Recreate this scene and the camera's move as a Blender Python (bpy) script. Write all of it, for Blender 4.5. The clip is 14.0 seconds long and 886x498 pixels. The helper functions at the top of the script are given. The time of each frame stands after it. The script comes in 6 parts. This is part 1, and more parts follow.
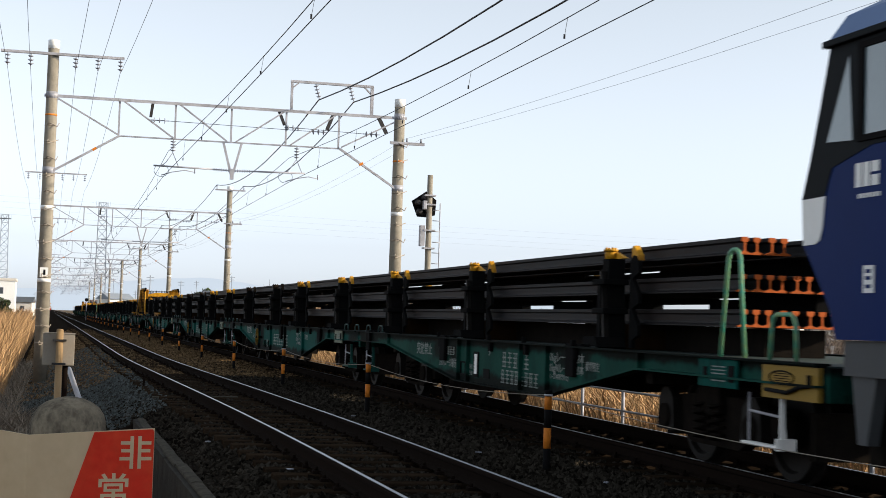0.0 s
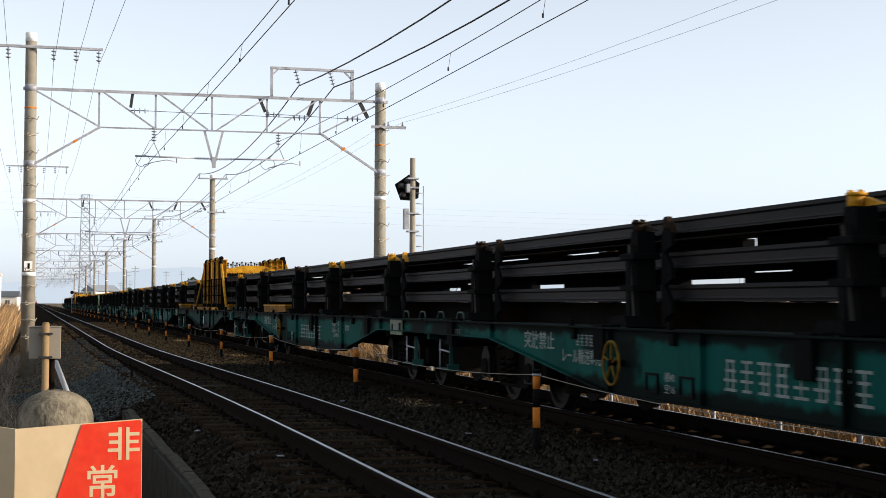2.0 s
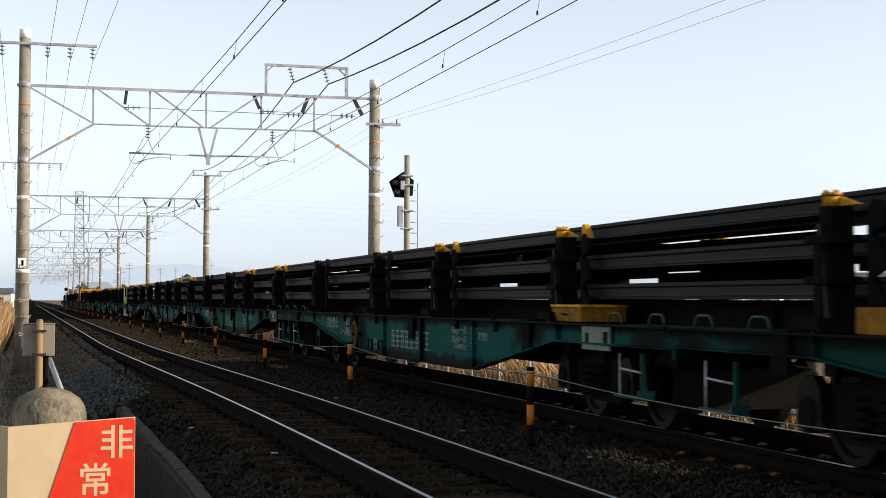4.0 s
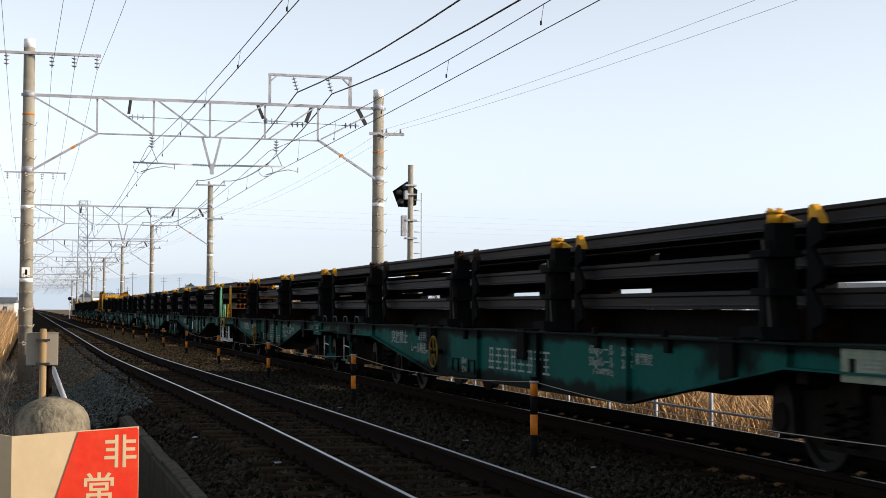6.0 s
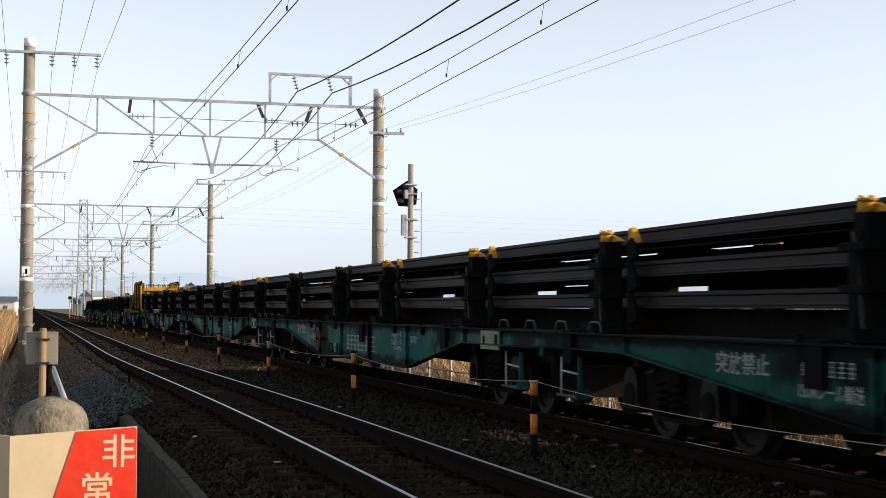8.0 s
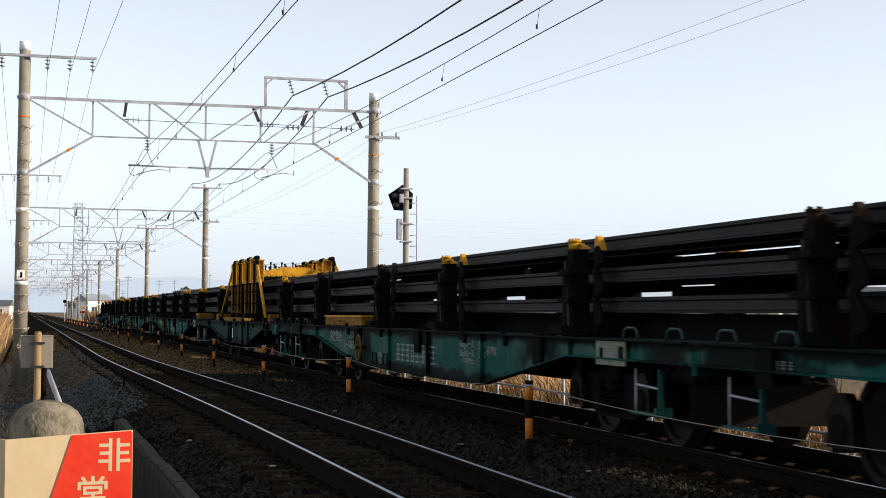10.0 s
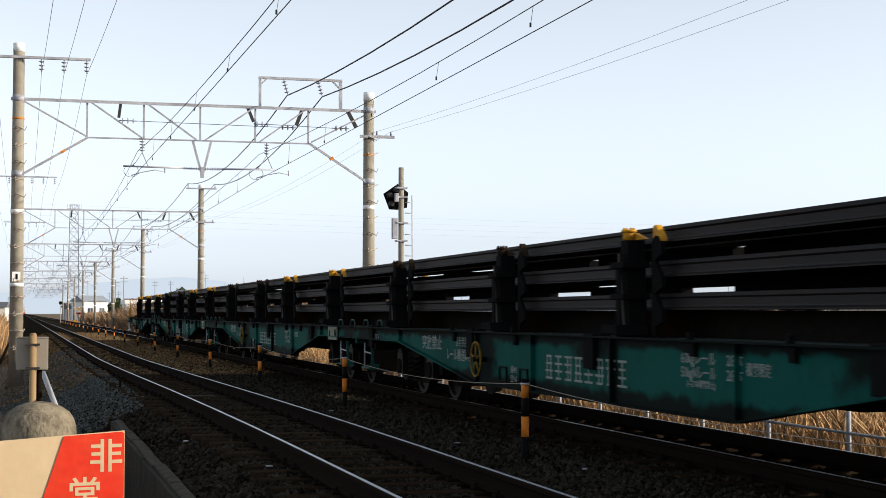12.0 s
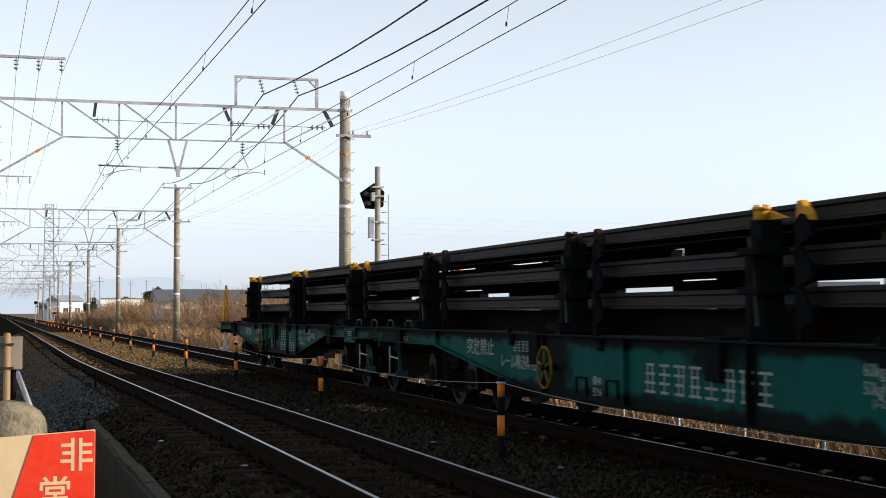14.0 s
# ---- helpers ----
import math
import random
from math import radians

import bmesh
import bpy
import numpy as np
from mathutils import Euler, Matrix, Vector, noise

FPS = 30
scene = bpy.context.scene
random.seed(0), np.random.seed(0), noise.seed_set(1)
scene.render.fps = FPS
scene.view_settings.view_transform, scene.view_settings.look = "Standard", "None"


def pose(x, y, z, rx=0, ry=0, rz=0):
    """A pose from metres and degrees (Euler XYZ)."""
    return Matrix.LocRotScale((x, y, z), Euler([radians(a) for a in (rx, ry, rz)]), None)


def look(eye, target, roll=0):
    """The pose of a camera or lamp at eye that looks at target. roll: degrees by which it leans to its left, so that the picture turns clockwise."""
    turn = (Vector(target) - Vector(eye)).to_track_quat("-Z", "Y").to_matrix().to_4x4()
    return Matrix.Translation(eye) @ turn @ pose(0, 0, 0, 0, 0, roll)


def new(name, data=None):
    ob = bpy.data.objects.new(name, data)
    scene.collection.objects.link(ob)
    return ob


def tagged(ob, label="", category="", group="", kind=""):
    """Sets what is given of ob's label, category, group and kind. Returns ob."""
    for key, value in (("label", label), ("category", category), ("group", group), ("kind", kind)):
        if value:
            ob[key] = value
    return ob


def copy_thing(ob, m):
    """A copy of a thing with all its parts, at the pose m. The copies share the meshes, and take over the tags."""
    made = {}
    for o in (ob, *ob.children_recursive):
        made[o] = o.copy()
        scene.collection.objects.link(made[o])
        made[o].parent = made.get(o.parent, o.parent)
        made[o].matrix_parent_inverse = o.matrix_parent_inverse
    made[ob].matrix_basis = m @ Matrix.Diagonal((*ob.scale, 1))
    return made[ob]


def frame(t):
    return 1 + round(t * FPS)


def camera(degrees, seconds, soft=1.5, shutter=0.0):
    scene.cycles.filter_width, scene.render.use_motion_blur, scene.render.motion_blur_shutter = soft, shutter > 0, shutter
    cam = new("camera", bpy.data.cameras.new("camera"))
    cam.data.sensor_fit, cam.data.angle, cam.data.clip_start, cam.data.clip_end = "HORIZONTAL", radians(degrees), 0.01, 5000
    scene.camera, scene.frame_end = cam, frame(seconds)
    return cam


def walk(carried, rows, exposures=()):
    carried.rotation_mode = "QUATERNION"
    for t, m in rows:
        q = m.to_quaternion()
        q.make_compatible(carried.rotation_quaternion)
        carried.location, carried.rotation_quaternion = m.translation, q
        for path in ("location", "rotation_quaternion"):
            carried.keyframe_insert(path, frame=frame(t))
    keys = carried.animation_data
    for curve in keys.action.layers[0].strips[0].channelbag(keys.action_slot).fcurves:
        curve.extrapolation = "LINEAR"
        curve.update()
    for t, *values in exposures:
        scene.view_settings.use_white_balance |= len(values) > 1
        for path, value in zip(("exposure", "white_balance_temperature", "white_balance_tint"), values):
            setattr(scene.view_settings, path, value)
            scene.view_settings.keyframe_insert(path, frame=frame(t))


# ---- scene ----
# x: across the tracks, y: along them and away from the camera, z: up, 0 at the rail heads
FOV = 31.825
EXPOSURE, KELVIN, TINT = 0.55, 5880, 9
EYE = Vector((0.0, 0.0, 1.233))
PATH = [(0, 14.167, 2.657, 1.784, -0.0039, -0.0013), (0.5, 14.37, 2.42, 0.924, -0.0047, -0.0008), (1, 14.511, 2.23, 0.267, -0.0029, 0.0004), (1.5, 14.621, 2.122, 0.097, -0.0009, -0.0003), (2, 14.739, 2.02, 0.174, -0.0006, -0.0015), (2.5, 14.851, 1.917, 0.341, -0.0009, -0.0006), (3, 14.948, 1.834, 0.293, 0.0011, -0.0003), (5.5, 14.888, 2.191, 0.089, 0.0008, 0.0003), (6, 14.818, 2.271, 0.266, 0.0003, 0.0001), (6.5, 14.73, 2.243, 0.303, -0, 0), (7, 14.697, 2.241, 0.297, 0.0009, 0.0003), (7.5, 14.722, 2.231, 0.418, 0.0005, 0.0016), (8, 14.809, 2.242, 0.274, 0.0036, 0.0012), (10.5, 15.013, 2.411, 0.397, 0.0017, 0.001), (11, 15.054, 2.374, 0.379, 0.0017, 0.0007), (11.5, 15.09, 2.349, 0.057, 0.006, -0), (12, 15.137, 2.359, -0.025, 0.0103, 0.0001), (12.5, 15.175, 2.359, 0.003, 0.0094, 0.0004), (13, 15.236, 2.378, 0.084, 0.0089, 0.0006), (13.5, 15.386, 2.401, 0.177, 0.0064, 0.0009), (14, 15.996, 2.331, -0.11, 0.0188, -0.0021)]


def aim(yaw, pitch, roll, dx, dz):
    """A hand-held view: turn in degrees, and the eye's small drift in metres."""
    a, b = radians(yaw), radians(pitch)
    eye = EYE + Vector((dx, 0, dz))
    return look(eye, eye + Vector((math.sin(a) * math.cos(b), math.cos(a) * math.cos(b), math.sin(b))), roll)


cam = camera(FOV, 14.0, soft=0.5, shutter=0.08)
walk(cam, [(t, aim(*row)) for t, *row in PATH], exposures=[(0, EXPOSURE, KELVIN, TINT), (14, EXPOSURE, KELVIN, TINT)])

# ---- light ----
SUN_EL, SUN_AZ = 18.0, 114.0          # degrees; azimuth clockwise from the track's direction
world = bpy.data.worlds.new("sky")
scene.world = world
world.use_nodes = True
nt = world.node_tree
sky = nt.nodes.new("ShaderNodeTexSky")
sky.sky_type, sky.sun_disc = "NISHITA", False
sky.sun_elevation, sky.sun_rotation = radians(SUN_EL), radians(SUN_AZ)
sky.air_density, sky.dust_density, sky.ozone_density = 0.7, 0.85, 1.4
nt.nodes["Background"].inputs[1].default_value = 0.15
veil = nt.nodes.new("ShaderNodeHueSaturation")      # thin high cloud takes most of the colour out of the sky
veil.inputs["Hue"].default_value, veil.inputs["Saturation"].default_value = 0.47, 0.12
nt.links.new(sky.outputs[0], veil.inputs["Color"])
nt.links.new(veil.outputs[0], nt.nodes["Background"].inputs[0])
sun = new("sun", bpy.data.lights.new("sun", "SUN"))
sun.data.energy, sun.data.angle, sun.data.color = 4.6, radians(0.5), (1.0, 0.80, 0.55)
sa, se = radians(SUN_AZ), radians(SUN_EL)
sun.matrix_world = look((math.sin(sa) * math.cos(se) * 50, math.cos(sa) * math.cos(se) * 50, math.sin(se) * 50), (0, 0, 0))

# ---- materials ----


def material(name, base, rough=0.7, metal=0.0, vary=0.25, scale=6.0, bump=0.0, bscale=60.0, second=None, amount=0.5, stretch=(1, 1, 1), per=0.0, island=False, spec=0.22, hard=(0.38, 0.68)):
    """Base colour with grain and broad stains (second) at two scales, a fine relief, and a shift per piece."""
    m = bpy.data.materials.new(name)
    m.use_nodes = True
    t = m.node_tree
    b = t.nodes["Principled BSDF"]
    b.inputs["Roughness"].default_value, b.inputs["Metallic"].default_value = rough, metal
    b.inputs["Specular IOR Level"].default_value = spec
    co = t.nodes.new("ShaderNodeTexCoord")
    mp = t.nodes.new("ShaderNodeMapping")
    mp.inputs["Scale"].default_value = stretch
    t.links.new(co.outputs["Object"], mp.inputs[0])
    broad = t.nodes.new("ShaderNodeTexNoise")
    broad.inputs["Scale"].default_value, broad.inputs["Detail"].default_value, broad.inputs["Roughness"].default_value = scale, 5, 0.65
    fine = t.nodes.new("ShaderNodeTexNoise")
    fine.inputs["Scale"].default_value, fine.inputs["Detail"].default_value = bscale, 3
    for n in (broad, fine):
        t.links.new(mp.outputs[0], n.inputs["Vector"])
    ramp = t.nodes.new("ShaderNodeValToRGB")
    ramp.color_ramp.elements[0].position, ramp.color_ramp.elements[1].position = hard
    t.links.new(broad.outputs[0], ramp.inputs[0])
    mix = t.nodes.new("ShaderNodeMix")
    mix.data_type = "RGBA"
    sec = second or tuple(c * (1 - vary) for c in base)
    mix.inputs[6].default_value, mix.inputs[7].default_value = (*base, 1), (*sec, 1)
    k = t.nodes.new("ShaderNodeMath")
    k.operation = "MULTIPLY"
    k.inputs[1].default_value = amount if second else 1.0
    t.links.new(ramp.outputs[0], k.inputs[0])
    t.links.new(k.outputs[0], mix.inputs[0])
    hsv = t.nodes.new("ShaderNodeHueSaturation")
    t.links.new(mix.outputs[2], hsv.inputs["Color"])
    rg = t.nodes.new("ShaderNodeMapRange")
    rg.inputs[3].default_value, rg.inputs[4].default_value = 1 - vary, 1 + vary
    t.links.new(fine.outputs[0], rg.inputs[0])
    val = rg.outputs[0]
    if per:
        src = t.nodes.new("ShaderNodeNewGeometry").outputs["Random Per Island"] if island else t.nodes.new("ShaderNodeObjectInfo").outputs["Random"]
        r2 = t.nodes.new("ShaderNodeMapRange")
        r2.inputs[3].default_value, r2.inputs[4].default_value = 1 - per, 1 + per
        t.links.new(src, r2.inputs[0])
        mul = t.nodes.new("ShaderNodeMath")
        mul.operation = "MULTIPLY"
        t.links.new(val, mul.inputs[0])
        t.links.new(r2.outputs[0], mul.inputs[1])
        val = mul.outputs[0]
    t.links.new(val, hsv.inputs["Value"])
    t.links.new(hsv.outputs[0], b.inputs["Base Color"])
    if bump:
        bp = t.nodes.new("ShaderNodeBump")
        bp.inputs["Strength"].default_value, bp.inputs["Distance"].default_value = bump, 0.6 / bscale
        t.links.new(fine.outputs[0], bp.inputs["Height"])
        t.links.new(bp.outputs[0], b.inputs["Normal"])
    return m


def sill_paint(name, base, grime, posts, zb, fade=None):
    """Side sill paint: soot run down under the stanchions, oil along the lower edge and painted shade under the top
    flange, in patches with ragged borders.
    """
    m = material(name, base, 0.7, vary=0.2, scale=1.5, bump=0.12, bscale=40, hard=(0.46, 0.64), second=fade or tuple(c * 0.6 for c in base), amount=0.8, spec=0.03, stretch=(1, 1, 0.35))
    t = m.node_tree
    b = t.nodes["Principled BSDF"]
    paint = b.inputs["Base Color"].links[0].from_socket

    def calc(op, p, q=0.0, r=0.0):
        n = t.nodes.new("ShaderNodeMath")
        n.operation = op
        for k, v in enumerate((p, q, r)):
            if isinstance(v, (int, float)):
                n.inputs[k].default_value = v
            else:
                t.links.new(v, n.inputs[k])
        return n.outputs[0]

    co = t.nodes.new("ShaderNodeTexCoord")
    xyz = t.nodes.new("ShaderNodeSeparateXYZ")
    t.links.new(co.outputs["Object"], xyz.inputs[0])
    y, z = xyz.outputs[1], xyz.outputs[2]
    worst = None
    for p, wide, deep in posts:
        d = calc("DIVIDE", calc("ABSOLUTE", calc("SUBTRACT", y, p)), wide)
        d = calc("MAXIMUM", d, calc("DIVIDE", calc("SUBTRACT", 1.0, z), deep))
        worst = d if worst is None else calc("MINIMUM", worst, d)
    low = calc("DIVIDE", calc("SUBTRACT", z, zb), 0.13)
    # dark band along the top: the flange's shade put into the colour
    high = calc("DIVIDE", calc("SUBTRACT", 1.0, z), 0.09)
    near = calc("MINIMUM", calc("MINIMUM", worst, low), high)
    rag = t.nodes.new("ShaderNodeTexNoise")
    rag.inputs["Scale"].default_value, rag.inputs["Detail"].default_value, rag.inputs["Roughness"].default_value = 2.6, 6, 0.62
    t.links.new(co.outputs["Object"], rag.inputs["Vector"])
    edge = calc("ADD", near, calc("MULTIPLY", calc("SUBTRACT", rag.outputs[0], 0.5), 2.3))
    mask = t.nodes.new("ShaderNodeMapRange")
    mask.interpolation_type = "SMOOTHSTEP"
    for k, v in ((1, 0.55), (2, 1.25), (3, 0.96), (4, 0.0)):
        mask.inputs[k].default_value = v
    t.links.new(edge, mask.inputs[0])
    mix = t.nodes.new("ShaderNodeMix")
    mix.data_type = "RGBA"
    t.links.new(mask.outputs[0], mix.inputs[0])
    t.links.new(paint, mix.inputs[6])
    # one dark colour for soot, oil and the painted flange shade
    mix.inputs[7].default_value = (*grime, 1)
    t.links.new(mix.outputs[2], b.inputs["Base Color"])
    return m


M = {
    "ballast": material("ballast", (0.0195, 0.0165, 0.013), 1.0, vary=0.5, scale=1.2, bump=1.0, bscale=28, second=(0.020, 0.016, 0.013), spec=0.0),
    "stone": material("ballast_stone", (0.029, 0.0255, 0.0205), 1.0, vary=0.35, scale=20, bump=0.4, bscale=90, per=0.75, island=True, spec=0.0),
    # paler than the near stone: sunlight on the far bed put into the colour
    "sunlitstone": material("sunlit_brown_gravel", (0.14, 0.094, 0.050), 1.0, vary=0.35, scale=20, bump=0.3, bscale=90, per=0.7, island=True, spec=0.0),
    "greystone": material("grey_gravel", (0.074, 0.084, 0.083), 0.98, vary=0.3, scale=20, bump=0.3, bscale=90, per=0.5, island=True, spec=0.06),
    "soil": material("soil", (0.13, 0.095, 0.06), 0.95, vary=0.4, scale=0.6, bump=0.8, bscale=18, second=(0.09, 0.08, 0.045), spec=0.1),
    "sleeper": material("sleeper_wood", (0.034, 0.024, 0.016), 0.95, vary=0.45, scale=5, bump=0.6, bscale=70, stretch=(0.3, 3, 3), per=0.3, spec=0.0),
    "rust": material("rusty_steel", (0.0115, 0.0082, 0.0066), 0.95, metal=0.0, vary=0.3, scale=8, bump=0.3, bscale=120, second=(0.010, 0.007, 0.005), spec=0.01),
    "polished": material("polished_railhead", (0.24, 0.26, 0.31), 0.3, metal=1.0, vary=0.12, scale=3, bump=0.05, bscale=200, stretch=(1, 0.1, 1)),
    "concrete": material("pole_concrete", (0.26, 0.235, 0.19), 0.92, vary=0.18, scale=3, bump=0.3, bscale=60, second=(0.16, 0.142, 0.11), amount=0.7, spec=0.2),
    "curb": material("wall_concrete", (0.040, 0.037, 0.031), 0.97, vary=0.35, scale=4, bump=0.6, bscale=50, second=(0.014, 0.013, 0.011), amount=0.7, spec=0.1),
    "coping": material("chipped_coping_stone", (0.075, 0.068, 0.054), 0.97, vary=0.4, scale=5, bump=0.8, bscale=40, second=(0.035, 0.033, 0.026), amount=0.9, spec=0.05),
    "galv": material("galvanised_steel", (0.38, 0.38, 0.41), 0.5, metal=0.1, vary=0.15, scale=3, bump=0.1, bscale=80, second=(0.15, 0.15, 0.165), amount=0.7),
    "darksteel": material("dark_steel", (0.035, 0.036, 0.038), 0.6, metal=0.3, vary=0.35, scale=6, bump=0.25, bscale=80, second=(0.05, 0.034, 0.024)),
    "wire": material("wire_copper_black", (0.03, 0.03, 0.033), 0.6, metal=0.4),
    "green": material("weathered_green_paint", (0.006, 0.066, 0.055), 0.7, vary=0.25, scale=1.5, bump=0.12, bscale=40, hard=(0.46, 0.64), second=(0.004, 0.009, 0.008), amount=0.95, spec=0.03, stretch=(1, 1, 0.35)),
    "teal": material("teal_paint", (0.007, 0.060, 0.050), 0.7, vary=0.15, scale=5, bump=0.1, bscale=60),
    "yellow": material("weathered_yellow_paint", (0.56, 0.285, 0.012), 0.6, vary=0.15, scale=7, bump=0.15, bscale=70, second=(0.22, 0.09, 0.008), amount=0.8, spec=0.12),
    "newrail": material("new_rail_steel", (0.012, 0.0125, 0.0142), 0.6, metal=0.0, vary=0.3, scale=2.0, bump=0.15, bscale=90, second=(0.030, 0.017, 0.011), amount=0.45, stretch=(3, 0.25, 3), spec=0.07),
    "endpaint": material("orange_end_paint", (0.40, 0.085, 0.010), 0.75, vary=0.15, scale=30, bump=0.1, bscale=120),
    "dullend": material("dull_end_paint", (0.13, 0.042, 0.010), 0.8, vary=0.25, scale=30, bump=0.1, bscale=120, second=(0.03, 0.014, 0.007), amount=0.8, spec=0.05),
    "white": material("white_paint", (0.78, 0.78, 0.76), 0.5, vary=0.06, scale=4),
    "letter": material("faded_letter_paint", (0.24, 0.26, 0.245), 0.75, vary=0.25, scale=9, second=(0.06, 0.10, 0.09), amount=0.7),
    "wornletter": material("worn_letter_paint", (0.055, 0.07, 0.064), 0.8, vary=0.2, scale=14, second=(0.012, 0.03, 0.026), amount=0.8),
    "blue": material("loco_blue_paint", (0.001, 0.015, 0.098), 0.4, vary=0.06, scale=3, bump=0.03, bscale=40, spec=0.03),
    "locogrey": material("loco_grey_paint", (0.045, 0.05, 0.055), 0.55, vary=0.1, scale=4),
    "locodark": material("loco_dark_paint", (0.008, 0.010, 0.012), 0.6, vary=0.1, scale=5, spec=0.04),
    "black": material("black_paint", (0.007, 0.007, 0.0075), 0.8, vary=0.2, scale=8, spec=0.04),
    "orange": material("stake_orange_paint", (0.60, 0.19, 0.015), 0.7, vary=0.15, scale=12, second=(0.32, 0.10, 0.015)),
    "red": material("sign_red_paint", (0.58, 0.022, 0.006), 0.6, vary=0.16, scale=22, second=(0.62, 0.06, 0.016), amount=0.6),
    "cream": material("sign_cream_paint", (0.56, 0.43, 0.27), 0.65, vary=0.08, scale=6, second=(0.44, 0.31, 0.17), amount=0.5),
    "straw": material("dry_reed", (0.42, 0.265, 0.13), 0.95, vary=0.25, scale=2, per=0.45, island=True, spec=0.15),
    "twig": material("bare_twig", (0.25, 0.16, 0.095), 0.95, vary=0.25, scale=2, per=0.4, island=True, spec=0.15),
    "greytwig": material("grey_twig", (0.16, 0.125, 0.10), 0.95, vary=0.25, scale=2, per=0.4, island=True, spec=0.1),
    "leaf": material("evergreen_leaf", (0.055, 0.075, 0.03), 0.7, vary=0.3, scale=3, per=0.5, island=True, spec=0.3),
    "bark": material("bark", (0.14, 0.10, 0.075), 0.9, vary=0.3, scale=8, bump=0.5, bscale=40),
    "roof": material("grey_roof_sheet", (0.10, 0.11, 0.125), 0.6, vary=0.2, scale=1.5, stretch=(1, 4, 1)),
    "plaster": material("pale_plaster", (0.62, 0.58, 0.52), 0.85, vary=0.12, scale=1.5, second=(0.45, 0.42, 0.38), amount=0.5),
    "glassdark": material("window_glass", (0.05, 0.06, 0.07), 0.1, vary=0.1, spec=0.6),
    "vanwhite": material("white_van_paint", (0.72, 0.73, 0.74), 0.3, vary=0.05, scale=2, spec=0.5),
    "wheelyellow": material("handwheel_paint", (0.19, 0.115, 0.015), 0.7, vary=0.25, scale=9, second=(0.04, 0.025, 0.01), amount=0.8, spec=0.03),
    "rustyellow": material("rusted_yellow_steel", (0.022, 0.012, 0.005), 0.85, vary=0.3, scale=5, bump=0.3, bscale=60, second=(0.03, 0.015, 0.008), amount=0.9, spec=0.03),
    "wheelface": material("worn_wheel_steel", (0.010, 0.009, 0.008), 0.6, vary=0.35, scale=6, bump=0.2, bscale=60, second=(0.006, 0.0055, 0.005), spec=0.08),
    "stonepost": material("marker_stone", (0.22, 0.188, 0.138), 0.97, vary=0.4, scale=13, bump=0.7, bscale=130, hard=(0.44, 0.60), second=(0.055, 0.048, 0.037), amount=0.9, spec=0.1, stretch=(1, 1, 0.7)),
    "tanpipe": material("tan_pipe_paint", (0.27, 0.18, 0.09), 0.65, vary=0.12, scale=10, second=(0.3, 0.2, 0.1), amount=0.5),
    "galvbox": material("dull_galvanised_sheet", (0.27, 0.24, 0.20), 0.65, metal=0.1, vary=0.12, scale=9, second=(0.28, 0.23, 0.17), amount=0.6),
    "greygrass": material("withered_grass", (0.22, 0.19, 0.15), 0.95, vary=0.2, scale=2, per=0.4, island=True, spec=0.1),
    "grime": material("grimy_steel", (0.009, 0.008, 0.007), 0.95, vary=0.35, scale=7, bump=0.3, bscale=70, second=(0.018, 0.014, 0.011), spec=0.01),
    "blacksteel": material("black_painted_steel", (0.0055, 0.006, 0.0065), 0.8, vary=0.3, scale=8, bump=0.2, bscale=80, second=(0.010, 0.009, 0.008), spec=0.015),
    "brownsteel": material("brown_primed_steel", (0.020, 0.014, 0.010), 0.85, vary=0.3, scale=8, bump=0.2, bscale=80, second=(0.035, 0.022, 0.013), spec=0.02),
    "deck": material("deck_plate", (0.02, 0.026, 0.024), 0.8, vary=0.3, scale=3, bump=0.2, bscale=60, second=(0.03, 0.08, 0.07), spec=0.3),
    "paleplate": material("faded_plate_paint", (0.20, 0.22, 0.16), 0.75, vary=0.15, scale=8, second=(0.06, 0.09, 0.07), amount=0.6),
    "blackgreen": material("dark_green_tube", (0.02, 0.05, 0.045), 0.6),
    "greentube": material("green_yellow_tube", (0.05, 0.28, 0.20), 0.5, vary=0.15, scale=12, second=(0.35, 0.36, 0.10), amount=0.6),
    "darkyellow": material("grimy_yellow_paint", (0.26, 0.12, 0.008), 0.75, vary=0.2, scale=6, bump=0.15, bscale=70, second=(0.03, 0.018, 0.006), amount=0.85, spec=0.08),
    "dullyellow": material("dull_yellow_paint", (0.24, 0.15, 0.02), 0.7, vary=0.2, scale=12, second=(0.2, 0.13, 0.03)),
    "locoroof": material("loco_roof_paint", (0.10, 0.17, 0.34), 0.5, vary=0.1, scale=2),
    "locoglass": material("loco_window_glass", (0.10, 0.14, 0.16), 0.06, vary=0.05, spec=0.8),
    "roofbrown": material("brown_roof_tile", (0.14, 0.10, 0.085), 0.7, vary=0.2, scale=1.5),
    # distance haze mixed into the colour of far steel and house walls
    "mast": material("hazy_grey_steel", (0.26, 0.29, 0.33), 0.7, vary=0.1),
    "porcelain": material("porcelain", (0.24, 0.25, 0.29), 0.25, vary=0.1),
}

